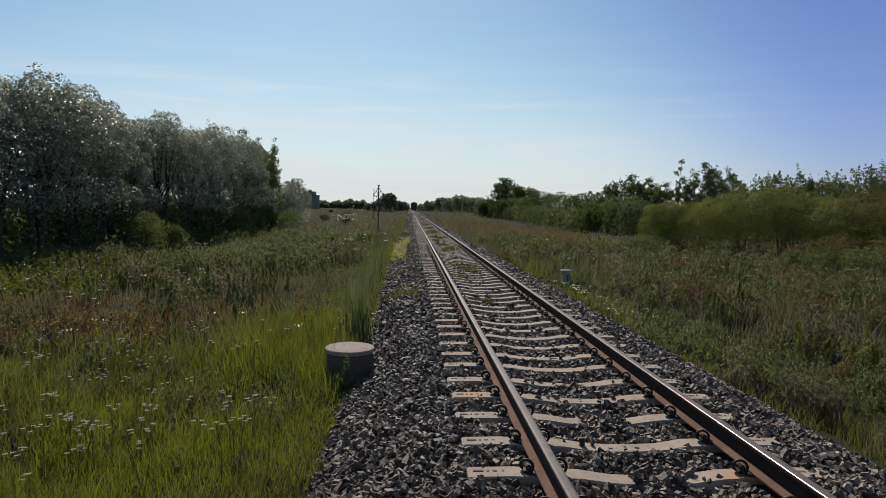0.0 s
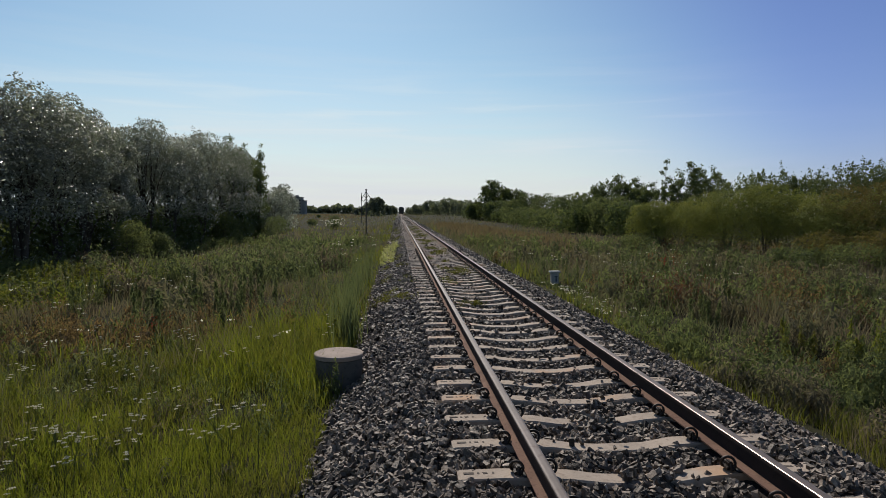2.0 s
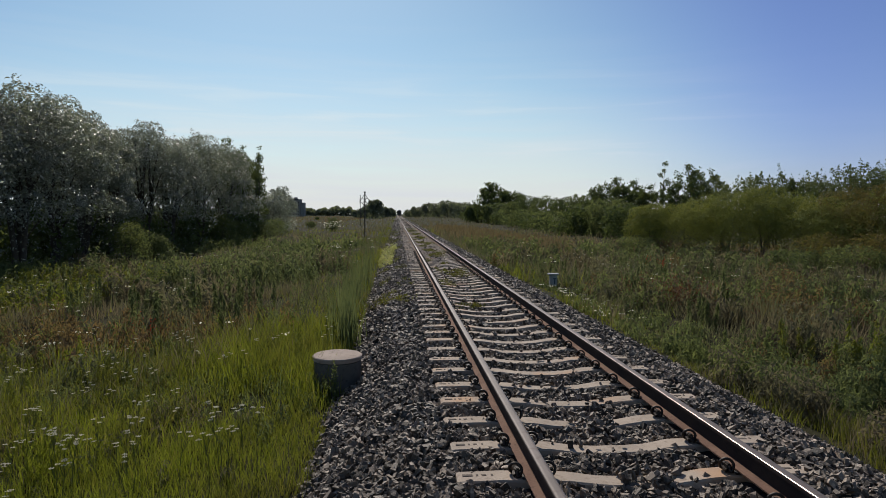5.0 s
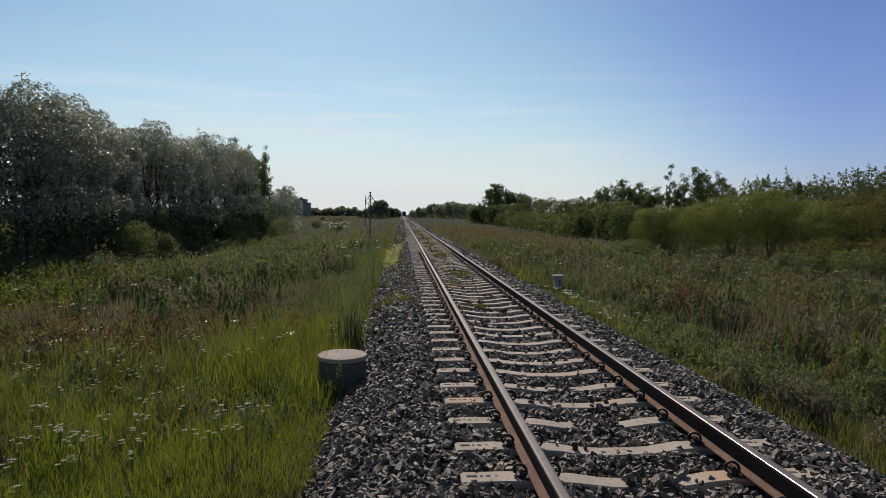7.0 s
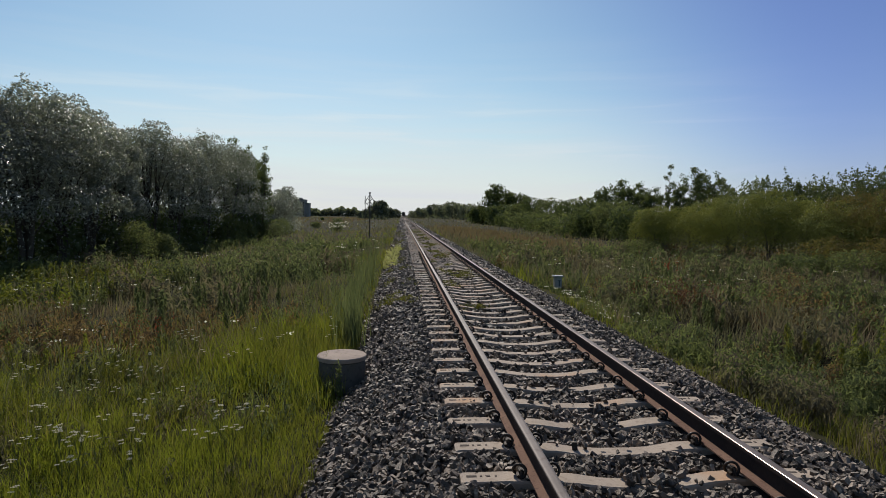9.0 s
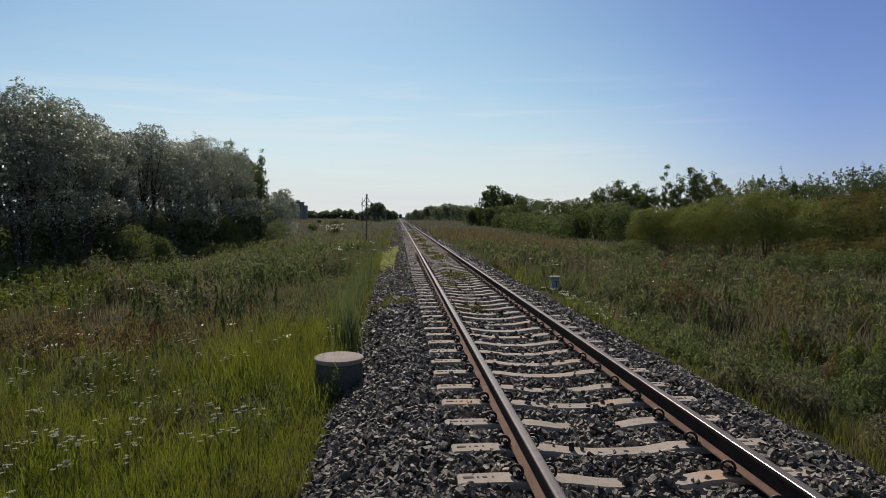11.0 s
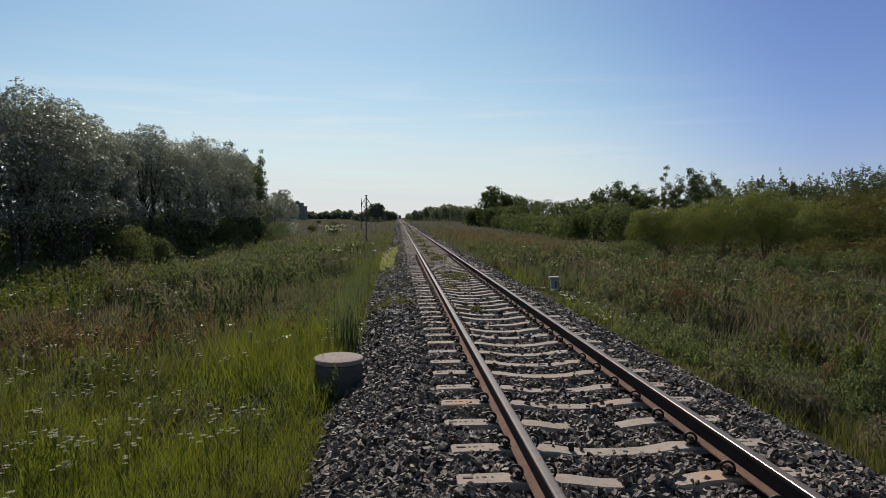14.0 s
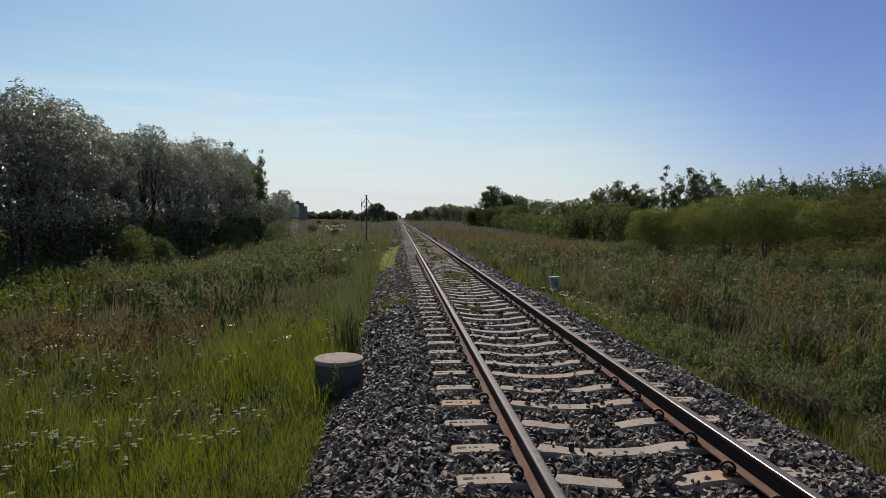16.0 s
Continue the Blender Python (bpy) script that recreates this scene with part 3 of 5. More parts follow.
def crown_points(n, height, radius, base, lobes, rng, thick=0.13, skirt=0.14, shoots=0.05, reach=0.05):
    """Leaf places and the ways they face: a shell over many rounded lobes, a filling, a skirt down to the base, and shoots."""
    share = 0.95 / lobes ** 0.30
    r = radius * share * rng.uniform(0.7, 1.2, lobes)
    u = (np.arange(lobes) + 0.5) / lobes
    a = np.arange(lobes) * 2.4 + rng.uniform(0, 1.0, lobes)
    zc = base + (height - base - r) * (0.12 + 0.88 * np.sqrt(1 - u))
    out = (radius - r * 0.8) * np.sqrt(np.clip(1 - ((zc - height * 0.38) / (height * 0.66)) ** 2, 0.02, 1)) * rng.uniform(0.75, 1.05, lobes)
    out[0] *= 0.25
    zc[0] = height - r[0]
    c = np.stack([out * np.cos(a), out * np.sin(a), zc], -1)
    pick = rng.choice(lobes, n, p=r ** 2 / (r ** 2).sum())
    d = rng.normal(size=(n, 3))
    d[:, 2] = np.where(d[:, 2] < -0.5, -d[:, 2], d[:, 2])
    d /= np.linalg.norm(d, axis=1, keepdims=True)
    bumps = 1 + 0.12 * np.sin(d[:, 0] * 7 + pick) * np.sin(d[:, 1] * 6 + 2 * pick) + 0.07 * np.sin(d[:, 2] * 11 + pick)
    depth = np.where(rng.random(n) < 0.84, 1 - np.abs(rng.normal(size=n)) * thick + rng.normal(size=n) * 0.03, rng.uniform(0.1, 0.9, n))
    p = c[pick] + d * (r[pick] * bumps * depth)[:, None] * np.array([1, 1, 1.08])
    skirt = rng.random(n) < skirt
    t, q = rng.uniform(0, 2 * np.pi, n), radius * 0.9 * np.sqrt(rng.random(n))
    low = np.stack([q * np.cos(t), q * np.sin(t), rng.uniform(0.0, 0.42, n) * height], -1)
    p = np.where(skirt[:, None], low, p)
    # leafy shoots that stand out of the crown
    k = max(int(n * shoots), 1)
    root = rng.integers(0, n, max(k // 22, 1))
    root = p[root[p[root, 2] > height * 0.5]] if (p[root, 2] > height * 0.5).any() else p[:1]
    way = rng.normal(size=(len(root), 3)) * 0.22 + np.array([0, 0, 1.0])
    way *= rng.uniform(0.4, 1.3, (len(root), 1))
    s = rng.integers(0, len(root), k)
    f = rng.random(k)
    p[:k] = root[s] + way[s] * (f * height * reach)[:, None] + rng.normal(size=(k, 3)) * (0.055 * radius * (1.2 - f))[:, None]
    d[:k] = rng.normal(size=(k, 3)) + np.array([0, 0, 0.6])
    p[:, 2] = np.maximum(p[:, 2], 0.05)
    return p, c, d


def spire_points(n, height, radius, base, rng, leaders=3):
    """Leaf places of an upright tree: branches that rise round a few leaders, thinning towards pointed tops."""
    lots, tips = [], []
    for j in range(leaders):
        a0 = 2.1 * j + rng.uniform(0, 1)
        cx, cy = (0.0, 0.0) if j == 0 else (radius * 0.55 * math.cos(a0), radius * 0.55 * math.sin(a0))
        h = height * (1.0 if j == 0 else rng.uniform(0.86, 0.97))
        r = radius * (0.75 if leaders > 1 else 1.0)
        arms = 30
        q = rng.uniform(0.0, 1.0, arms) ** 0.9
        a = np.arange(arms) * 2.4 + rng.uniform(0, 0.8, arms)
        reach = r * (0.26 + 0.80 * (1 - q) ** 0.7) * rng.uniform(0.6, 1.15, arms)
        k = n // leaders
        s = rng.choice(arms, k, p=(reach + 0.2) / (reach + 0.2).sum())
        f = np.sqrt(rng.random(k))
        x = cx + np.cos(a[s]) * reach[s] * f
        y = cy + np.sin(a[s]) * reach[s] * f
        z = base + (h - base) * (0.04 + 0.90 * q[s]) + reach[s] * f * 0.75
        z = np.minimum(z, h)
        lots.append(np.stack([x, y, z], -1) + rng.normal(size=(k, 3)) * (0.075 * radius + 0.10 * reach[s] * (1.1 - f))[:, None])
        tips.append(np.stack([cx + np.cos(a) * reach, cy + np.sin(a) * reach, base + (h - base) * (0.04 + 0.9 * q) + reach * 0.75], -1))
    p, c = np.concatenate(lots), np.concatenate(tips)
    p[:, 2] = np.maximum(p[:, 2], 0.05)
    d = rng.normal(size=p.shape) * 0.7 + np.stack([p[:, 0] / radius, p[:, 1] / radius, np.full(len(p), 0.5)], -1)
    return p, c, d


def trunk_mesh(height, base, radius, centres, rng, thick, mat, limbs=9, stems=1):
    pieces = []
    for k in range(stems):
        a = 2 * math.pi * k / max(stems, 1) + rng.uniform(0, 1)
        spread = 0.0 if stems == 1 else radius * 0.35
        pts = [(0.12 * k * math.cos(a), 0.12 * k * math.sin(a), -0.25)]
        for q in (0.15, 0.35, 0.6, 0.85):
            pts.append((spread * q * math.cos(a) + rng.normal() * 0.06 * height * q * 0.3, spread * q * math.sin(a) + rng.normal() * 0.06 * height * q * 0.3, height * q))
        pieces.append(tube(pts, [thick * f for f in (1.2, 0.9, 0.7, 0.42, 0.12)], 7))
        for c in centres[rng.choice(len(centres), limbs // stems + 1, replace=True)]:
            q = min(max(c[2] * 0.5 / height, 0.08), 0.7)
            s = Vector((spread * q * math.cos(a), spread * q * math.sin(a), height * q))
            e = Vector(c)
            m = s.lerp(e, 0.5) + Vector((0, 0, 0.05 * height))
            pieces.append(tube([s, m, e], [thick * 0.42, thick * 0.26, thick * 0.08], 5))
    v, f = join(pieces)
    return mesh_of("trunk", v, f, mat, smooth=True)


def tree(kind, x, y, height, radius, base, leaves, size, mat, seed, label, category="tree", clumps=10, aspect=0.5, thick=None, stems=1, group="", spread=0.13, skirt=0.14, shoots=0.05, reach=0.05, leaders=0, loose=0.45):
    rng = np.random.default_rng(seed)
    t = tagged(new(kind), label, category, group)
    t.location = (x, y, float(ground_z(x, y)) - 0.03)
    if leaders:
        p, c, d = spire_points(leaves, height, radius, base, rng, leaders)
    else:
        p, c, d = crown_points(leaves, height, radius, base, clumps, rng, spread, skirt, shoots, reach)
    part("trunk", trunk_mesh(height, base, radius, c, rng, thick or height * 0.018, BARK, 9 if leaves > 2500 else 4, stems), t, "grey-brown bark")
    part("crown", leaf_mesh("crown", p, size, mat, rng, aspect, 0.6, d, loose), t)
    return t


# ---- willow grove ----
# places (x, y) and heights
WILLOWS_AT = [(-20.6, 26.7, 9.1), (-20.7, 28.7, 9.5), (-19.9, 30.7, 9.8), (-20.4, 34.7, 10.0), (-20.3, 37.7, 9.4), (-20.7, 41.7, 8.8), (-20.9, 47.8, 10.1), (-20.5, 51.8, 10.0), (-19.9, 57.8, 10.5), (-19.2, 63.8, 10.9), (-18.4, 69.8, 10.6), (-18.2, 75.8, 10.3)]
WILLOWS_BEHIND = [(-26.2, 40.2, 10.0), (-26.1, 44.2, 10.6), (-26.3, 48.2, 10.5), (-26.2, 57.2, 10.2), (-25.2, 68.2, 11.1), (-23.9, 78.2, 11.5)]
SMALL_WILLOWS = [(-22.6, 112.0, 8.2), (-22.2, 103.9, 7.0), (-25.4, 132.1, 6.9), (-21.0, 93.8, 6.2)]
LEFT_SHRUBS = [(-18.1, 38.2, 2.4), (-17.6, 41.1, 1.8), (-18.3, 59.3, 2.9), (-18.0, 63.3, 2.3), (-16.8, 71.2, 2.2), (-18.5, 86.4, 2.4), (-20.1, 131.6, 1.5), (-16.3, 141.4, 2.2), (-18.2, 27.1, 0.9)]
RIGHT_BUSHES = [(16.7, 43.0, 3.5), (18.3, 40.9, 4.2), (20.0, 38.8, 4.3), (21.3, 36.7, 4.4), (22.5, 34.6, 4.3), (23.3, 32.5, 4.2), (24.7, 31.4, 4.4), (26.0, 30.3, 4.5)]
RIGHT_LOW = [(14.9, 41.0, 2.1), (17.9, 28.7, 2.0), (20.8, 30.6, 2.5), (19.4, 26.6, 1.9), (21.0, 26.6, 2.6)]
RIGHT_BACK = [(26.2, 47.4, 5.6), (27.7, 45.4, 6.0), (29.6, 44.2, 5.9), (31.0, 43.1, 5.7), (32.3, 42.1, 6.4), (34.8, 41.9, 6.6)]
RIGHT_TREES = [(29.8, 70.5, 9.1), (33.8, 72.2, 9.1), (37.3, 74.0, 8.6), (28.7, 83.5, 8.1), (27.7, 86.6, 7.4), (30.3, 81.4, 7.5), (31.4, 78.3, 7.1), (31.6, 71.2, 7.0), (35.5, 73.0, 8.2), (37.6, 71.8, 7.1), (30.0, 77.3, 6.3), (28.8, 80.5, 6.8), (26.5, 86.6, 6.2)]
RIGHT_MID = [(27.5, 93.5, 6.0), (28.5, 108.5, 6.0), (28.6, 123.6, 6.9), (28.4, 138.7, 7.1), (26.4, 148.8, 5.9), (24.0, 78.6, 4.4), (24.8, 73.6, 5.0), (23.4, 63.6, 4.1)]
RIGHT_FAR = [(26.8, 189.4, 13.6), (31.4, 194.0, 11.6), (35.6, 188.6, 10.2), (24.7, 199.1, 5.7), (26.2, 168.9, 5.8)]
RIGHT_FAR_SHRUBS = [(29.0, 259.0, 4.2), (30.0, 218.8, 4.7), (26.8, 158.7, 4.2), (25.0, 128.7, 4.0), (24.0, 108.7, 3.5), (23.5, 93.7, 3.4), (22.7, 80.7, 3.1)]
FAR_WOOD = [(11.6, 561.6, 7.0), (18.1, 541.2, 9.6), (25.1, 520.7, 12.4), (31.9, 500.1, 12.6), (38.1, 479.7, 14.2), (43.3, 459.2, 12.1), (47.0, 438.8, 11.8), (47.4, 398.5, 9.6)]
FAR_WOOD_LEFT = [(-14.9, 382.8, 11.9), (-20.1, 423.1, 9.4), (-11.6, 482.7, 8.4), (-7.6, 522.6, 7.6), (-25.6, 453.5, 7.3), (-32.9, 504.1, 6.3)]
for i, (x, y, h) in enumerate(WILLOWS_AT):
    tree("willow_tree", x - (0, 0, 0, 0, 0, 0, 0, 0, 0, 0.2, 1.3, 1.6)[i], y, h * (0.95, 0.95, 0.975, 0.96, 0.99, 0.985, 1.0, 0.95, 1.0, 0.93, 0.97, 0.90)[i], (3.4, 3.4, 3.4, 3.2, 2.7, 2.2, 3.4, 3.6, 3.7, 3.7, 3.2, 2.5)[i], 1.5, 18500 if i else 9000, 0.138 if i < 5 else 0.15, WILLOW if i < 10 else BIRCH, 20 + i, "large bushy willow, silvery grey-green leaves with sun glints in their colour" if i < 10 else "dark green bushy tree at the end of the willows", clumps=14, spread=0.09, skirt=0.03, aspect=0.5, thick=0.16, stems=3, group="willow grove", shoots=0.05, reach=0.06, loose=0.38)
for i, (x, y, h, r) in enumerate(((-18.3, 74.0, 11.9, 1.7), (-19.9, 73.0, 12.0, 1.8), (-21.6, 74.0, 12.6, 2.0), (-21.2, 62.0, 11.9, 1.3))):
    tree("birch_tree", x, y, h, r, 0.5, 3600, 0.22, BIRCH, 45 + i, "tall slender dark green birch beside the willows", thick=0.12, group="willow grove", leaders=2)
# back willows wear the darker birch leaves: the grove's shade as leaf colour
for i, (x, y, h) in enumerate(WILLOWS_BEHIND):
    tree("willow_tree", x, y, h * 0.97, 3.6, 0.3, 2200, 0.40, BIRCH, 50 + i, "willow at the back of the grove, shade in its dark green leaves", clumps=12, thick=0.16, stems=2, group="willow grove", shoots=0.1, reach=0.08)
for i, (x, y, h) in enumerate(SMALL_WILLOWS):
    tree("willow_tree", x, y, h, 3.0, 0.4, 5000, 0.26, WILLOW, 70 + i, "smaller silvery willow at the end of the grove", clumps=8, stems=2, group="willow grove")
for i, (x, y, h) in enumerate(LEFT_SHRUBS):
    tree("shrub", x, y, h + 0.2, 1.2 + 0.4 * (h > 2), 0.05, 3500, 0.12, HERB if i % 3 != 1 else WEED, 90 + i, "low green shrub at the grove's edge", "shrub", clumps=9, thick=0.03, stems=3, group="shrubs below the willows")

# dark-leaved shrubs added to deepen the shaded hollow under the willows
ru = np.random.default_rng(8)
for i in range(11):
    y = 26.0 + i * 4.7
    tree("shrub", -23.2 + 0.06 * (y - 26) + ru.uniform(-0.6, 0.6), y, ru.uniform(3.0, 4.2), 2.9, 0.0, 1900, 0.40, BIRCH, 300 + i, "added dark green shrubs standing in for the shaded hollow under the willows", "shrub", clumps=9, thick=0.04, stems=3, group="undergrowth of the grove")

# ---- bushes on the other side ----
for i, (x, y, h) in enumerate(RIGHT_BUSHES):
    tree("bush", x, y, h + (0.1, -0.4, 0.2, 0.35, -0.3, -0.5, 0.3, -0.2)[i], (2.1, 2.9, 3.3, 2.6, 3.1, 2.8, 3.1, 3.0)[i], 0.5, 15000, 0.10, (SHRUB, SHRUB, SHRUB, SHRUB, SHRUB, SHRUB, BROWNSHRUB, SHRUB)[i], 120 + i, "dense yellow-green willow bush" if i != 6 else "olive-brown bush with thinning leaves", "bush", clumps=8, thick=0.05, stems=4, group="bushes along the meadow", spread=0.07, skirt=0.02, shoots=0.05, reach=0.08, loose=0.26)
for i, (x, y, h) in enumerate(RIGHT_LOW):
    low_mat = (HERB, BIRCH, BROWNSHRUB, HERB, BROWNSHRUB)[i]
    tree("bush", x, y, h * (0.6 if i < 2 else 0.8), 1.1 + 0.2 * h, 0.05, 3800, 0.10, low_mat, 130 + i, {BIRCH: "low dark green bush in front of the taller ones", HERB: "low green bush in front of the taller ones", BROWNSHRUB: "low brownish bush in front of the taller ones"}[low_mat], "bush", clumps=12, thick=0.03, stems=3, group="bushes along the meadow")
for i, (x, y, h) in enumerate(RIGHT_BACK):
    tree("bush", x, y, h, 2.8, 0.2, 6500, 0.17, BIRCH if i % 3 else HERB, 140 + i, "tall green bush with feathery tips", "bush", clumps=16, thick=0.06, stems=3, group="bushes along the meadow", shoots=0.30, reach=0.14)
for i, (x, y, h) in enumerate(RIGHT_TREES):
    tree("birch_tree", x, y, h * (1.04 if i < 3 else 1.0), (1.2, 2.1, 2.1, 2.2, 1.9, 2.1, 2.0, 1.4, 1.9, 2.0, 2.0, 2.0, 2.0)[i], 0.2, 3800 if i else 1700, 0.26, BIRCH, 160 + i, "dark green young tree with an open pointed crown", thick=0.09, group="young trees behind the bushes", leaders=1 if i == 0 else 3, loose=0.6)
for i, (x, y, h) in enumerate(RIGHT_MID):
    tree("bush", x, y, h, 3.4, 0.2, 3800, 0.32, BIRCH if i % 2 else HERB, 180 + i, "green bush in the row towards the horizon", "bush", clumps=12, thick=0.06, stems=3, group="row of bushes")
for i, (x, y, h) in enumerate(RIGHT_FAR):
    tree("birch_tree", x, y, h, 4.0 if i < 3 else 4.5, 0.1, 4600, 0.62, BIRCH, 200 + i, "dark tree standing out of the row of bushes", clumps=12, group="far trees by the track", leaders=4 if i < 3 else 0, loose=0.5)
for i, (x, y, h) in enumerate(RIGHT_FAR_SHRUBS):
    tree("bush", x, y, h, 4.5, 0.1, 2200, 0.42, HERB if i % 2 else BIRCH, 220 + i, "low green bush in the row towards the horizon", "bush", clumps=12, thick=0.05, stems=3, group="row of bushes")

tree("shrub", -40.8, 304.0, 1.7, 1.2, 0.0, 900, 0.35, BIRCH, 99, "small round dark bush alone in the field", "shrub", clumps=6, thick=0.05, stems=2)

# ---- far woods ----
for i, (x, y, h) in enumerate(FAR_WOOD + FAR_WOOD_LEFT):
    tree("far_tree", x, y, h, (8.0 + 1.5 * math.sin(i * 2.3)) if i < 8 else 5.5, 0.0, 1500, 1.5, HAZED, 240 + i, "distant tree at the end of the track, green leaves paled for haze", clumps=14, spread=0.2, group="distant wood")
rf = np.random.default_rng(5)
n = 8000
xx = rf.uniform(-420, -30, n)
yy = 900 + rf.uniform(0, 30, n) + 0.1 * xx
top = 9.5 + 2.6 * np.sin(xx * 0.09) * np.sin(xx * 0.031 + 1) + 1.6 * np.sin(xx * 0.33) + 1.2 * np.sin(xx * 0.71 + 2)
c = np.stack([xx, yy, ground_z(xx, yy) + top * rf.uniform(0, 1, n) ** 0.7], -1)
tagged(new("far_woods", leaf_mesh("far_woods", c, 4.4, HAZED, rf, 0.7)), "distant line of woods beyond the field, haze in its leaf colour", "woods", kind="stuff")
n = 5500
xx = rf.uniform(30, 420, n)
yy = 820 + rf.uniform(0, 30, n) - 0.3 * xx
top = 8.5 + 2.6 * np.sin(xx * 0.08 + 2) * np.sin(xx * 0.037) + 1.6 * np.sin(xx * 0.29) + 1.2 * np.sin(xx * 0.77 + 2)
c = np.stack([xx, yy, ground_z(xx, yy) + top * rf.uniform(0, 1, n) ** 0.7], -1)
tagged(new("far_woods", leaf_mesh("far_woods", c, 4.4, HAZED, rf, 0.7)), "distant line of woods behind the bushes", "woods", kind="stuff")

# ---- meadow grass ----
rg = np.random.default_rng(11)
def grow(rings, simple, a0=-52, a1=46):
    lots = [[], []]
    for count, r0, r1, w, h0, h1 in rings:
        x, y = wedge(count, r0, r1, rg, a0, a1)
        # ripe, brownish stands away from the bank, fresh grass next to it
        ripe = patch_noise(x, y, 0.16, 1.3) * 0.5 + np.clip((y - 9) / 9.0, -1.0, 1.0) + np.where(x > 0, np.clip(0.2 + (y - 6) * 0.1, 0.2, 0.9), -0.1)
        ripe -= 1.6 * np.exp(-np.clip(np.abs(x) - 2.6, 0, 9) / 1.0) * np.where(x > 0, np.clip((y - 8) / 4, 0, 1), 0.9)
        pick = (ripe + rg.normal(size=len(x)) * 0.55) > 0.2
        edge = 1.5 * np.exp(-np.clip(np.abs(x) - 2.5, 0, 9) / 0.6)
        gap = patch_noise(x, y, 1.6, 0.9) + patch_noise(x, y, 3.7, 2.1) * 0.7 + rg.normal(size=len(x)) * 0.7 + edge
        keep = gap > np.where(x > 0, np.where(y > 30, 0.0, -0.25), np.where(y > 10.5, -0.3, -1.2))
        x, y, pick = x[keep], y[keep], pick[keep]
        tall = 0.72 + 0.32 * patch_noise(x, y, 0.45, 0.4) + 0.22 * patch_noise(x, y, 1.3, 1.9)
        h = rg.uniform(h0, h1, len(x)) * rg.choice([0.8, 1.0, 1.0, 1.35], len(x)) * np.clip(tall, 0.35, 1.45)
        h *= np.clip((np.abs(x) - 2.1) / 0.8, 0.35, 1) * np.where(x > 0, np.clip(0.45 + (y - 8) * 0.05, 0.5, 0.8), np.clip(1.0 - (y - 8) / 14, 0.7, 1.0))
        h *= np.where(((x - 3.45) / 0.95) ** 2 + ((y - 18.8) / 3.2) ** 2 < 1.0, 0.35, 1.0)
        for k in (0, 1):
            q = pick == bool(k)
            lots[k].append((x[q], y[q], h[q] * (1.15 if k else 1.0), w * rg.uniform(0.6, 1.9, q.sum())))
    for k, (name, mat, label) in enumerate((("meadow_grass", GRASS, "fresh yellow-green meadow grass beside the bank"), ("ripe_grass", OLIVE, "tall olive-brown ripe grass of the meadow"))):
        cols = [np.concatenate([p[j] for p in lots[k]]) for j in range(4)]
        tagged(new(name, blades(name, mat, *cols, rg, simple=simple)), label, "grass", kind="stuff")


grow(((72000, 3.0, 7.0, 0.0046, 0.20, 0.50), (66000, 7.0, 12.0, 0.0075, 0.2, 0.55)), False)
grow(((52000, 12, 20, 0.015, 0.2, 0.6), (46000, 20, 35, 0.026, 0.2, 0.65), (40000, 35, 60, 0.045, 0.25, 0.7), (32000, 60, 110, 0.085, 0.25, 0.75), (18000, 110, 240, 0.19, 0.25, 0.7), (15000, 240, 650, 0.5, 0.4, 0.9)), True)
grow(((12000, 0.6, 6, 0.02, 0.22, 0.55), (11000, 6, 14, 0.035, 0.25, 0.6), (5000, 14, 40, 0.08, 0.25, 0.7)), True, 46, 308)
grow(((5000, 0.6, 3.1, 0.012, 0.2, 0.5),), True)


# ---- weeds, flowers ----
def weed_field(name, mat, n, region, h0, h1, leaf, label, category, seed, per=26, width=0.10):
    """Upright leafy stems."""
    r = np.random.default_rng(seed)
    x, y = region(n, r)
    h = r.uniform(h0, h1, len(x))
    z = ground_z(x, y)
    k = np.repeat(np.arange(len(x)), per)
    q = r.uniform(0.1, 1.0, len(k))
    spread = width * (1.1 - q) * h[k]
    c = np.stack([x[k] + r.normal(size=len(k)) * spread, y[k] + r.normal(size=len(k)) * spread, z[k] + q * h[k]], -1)
    return tagged(new(name, leaf_mesh(name, c, leaf, mat, r, 0.3)), label, category, kind="stuff")


def clump_field(name, mat, n, region, h0, h1, leaf, label, category, seed, per=70, width=0.5):
    """Bushy herbs: uneven low domes of small leaves that face outwards."""
    r = np.random.default_rng(seed)
    x, y = region(n, r)
    h = r.uniform(h0, h1, len(x)) * r.choice([0.7, 1.0, 1.2], len(x))
    k = np.repeat(np.arange(len(x)), per)
    d = r.normal(size=(len(k), 3))
    d[:, 2] = np.abs(d[:, 2])
    d /= np.linalg.norm(d, axis=1, keepdims=True)
    h = np.where(((x - 3.45) / 0.95) ** 2 + ((y - 18.8) / 3.2) ** 2 < 1.0, 0.12, h)
    bump = 1 + 0.25 * np.sin(d[:, 0] * 5 + k) * np.sin(d[:, 1] * 5 + 2.3 * k)
    q = np.where(r.random(len(k)) < 0.7, r.uniform(0.8, 1.05, len(k)), r.uniform(0.2, 0.8, len(k))) * bump * h[k]
    c = np.stack([x[k] + d[:, 0] * q * width, y[k] + d[:, 1] * q * width, ground_z(x[k], y[k]) + d[:, 2] * q], -1)
    return tagged(new(name, leaf_mesh(name, c, leaf * 1.15, mat, r, 0.34, 1.0, d, 0.6, True)), label, category, kind="stuff")


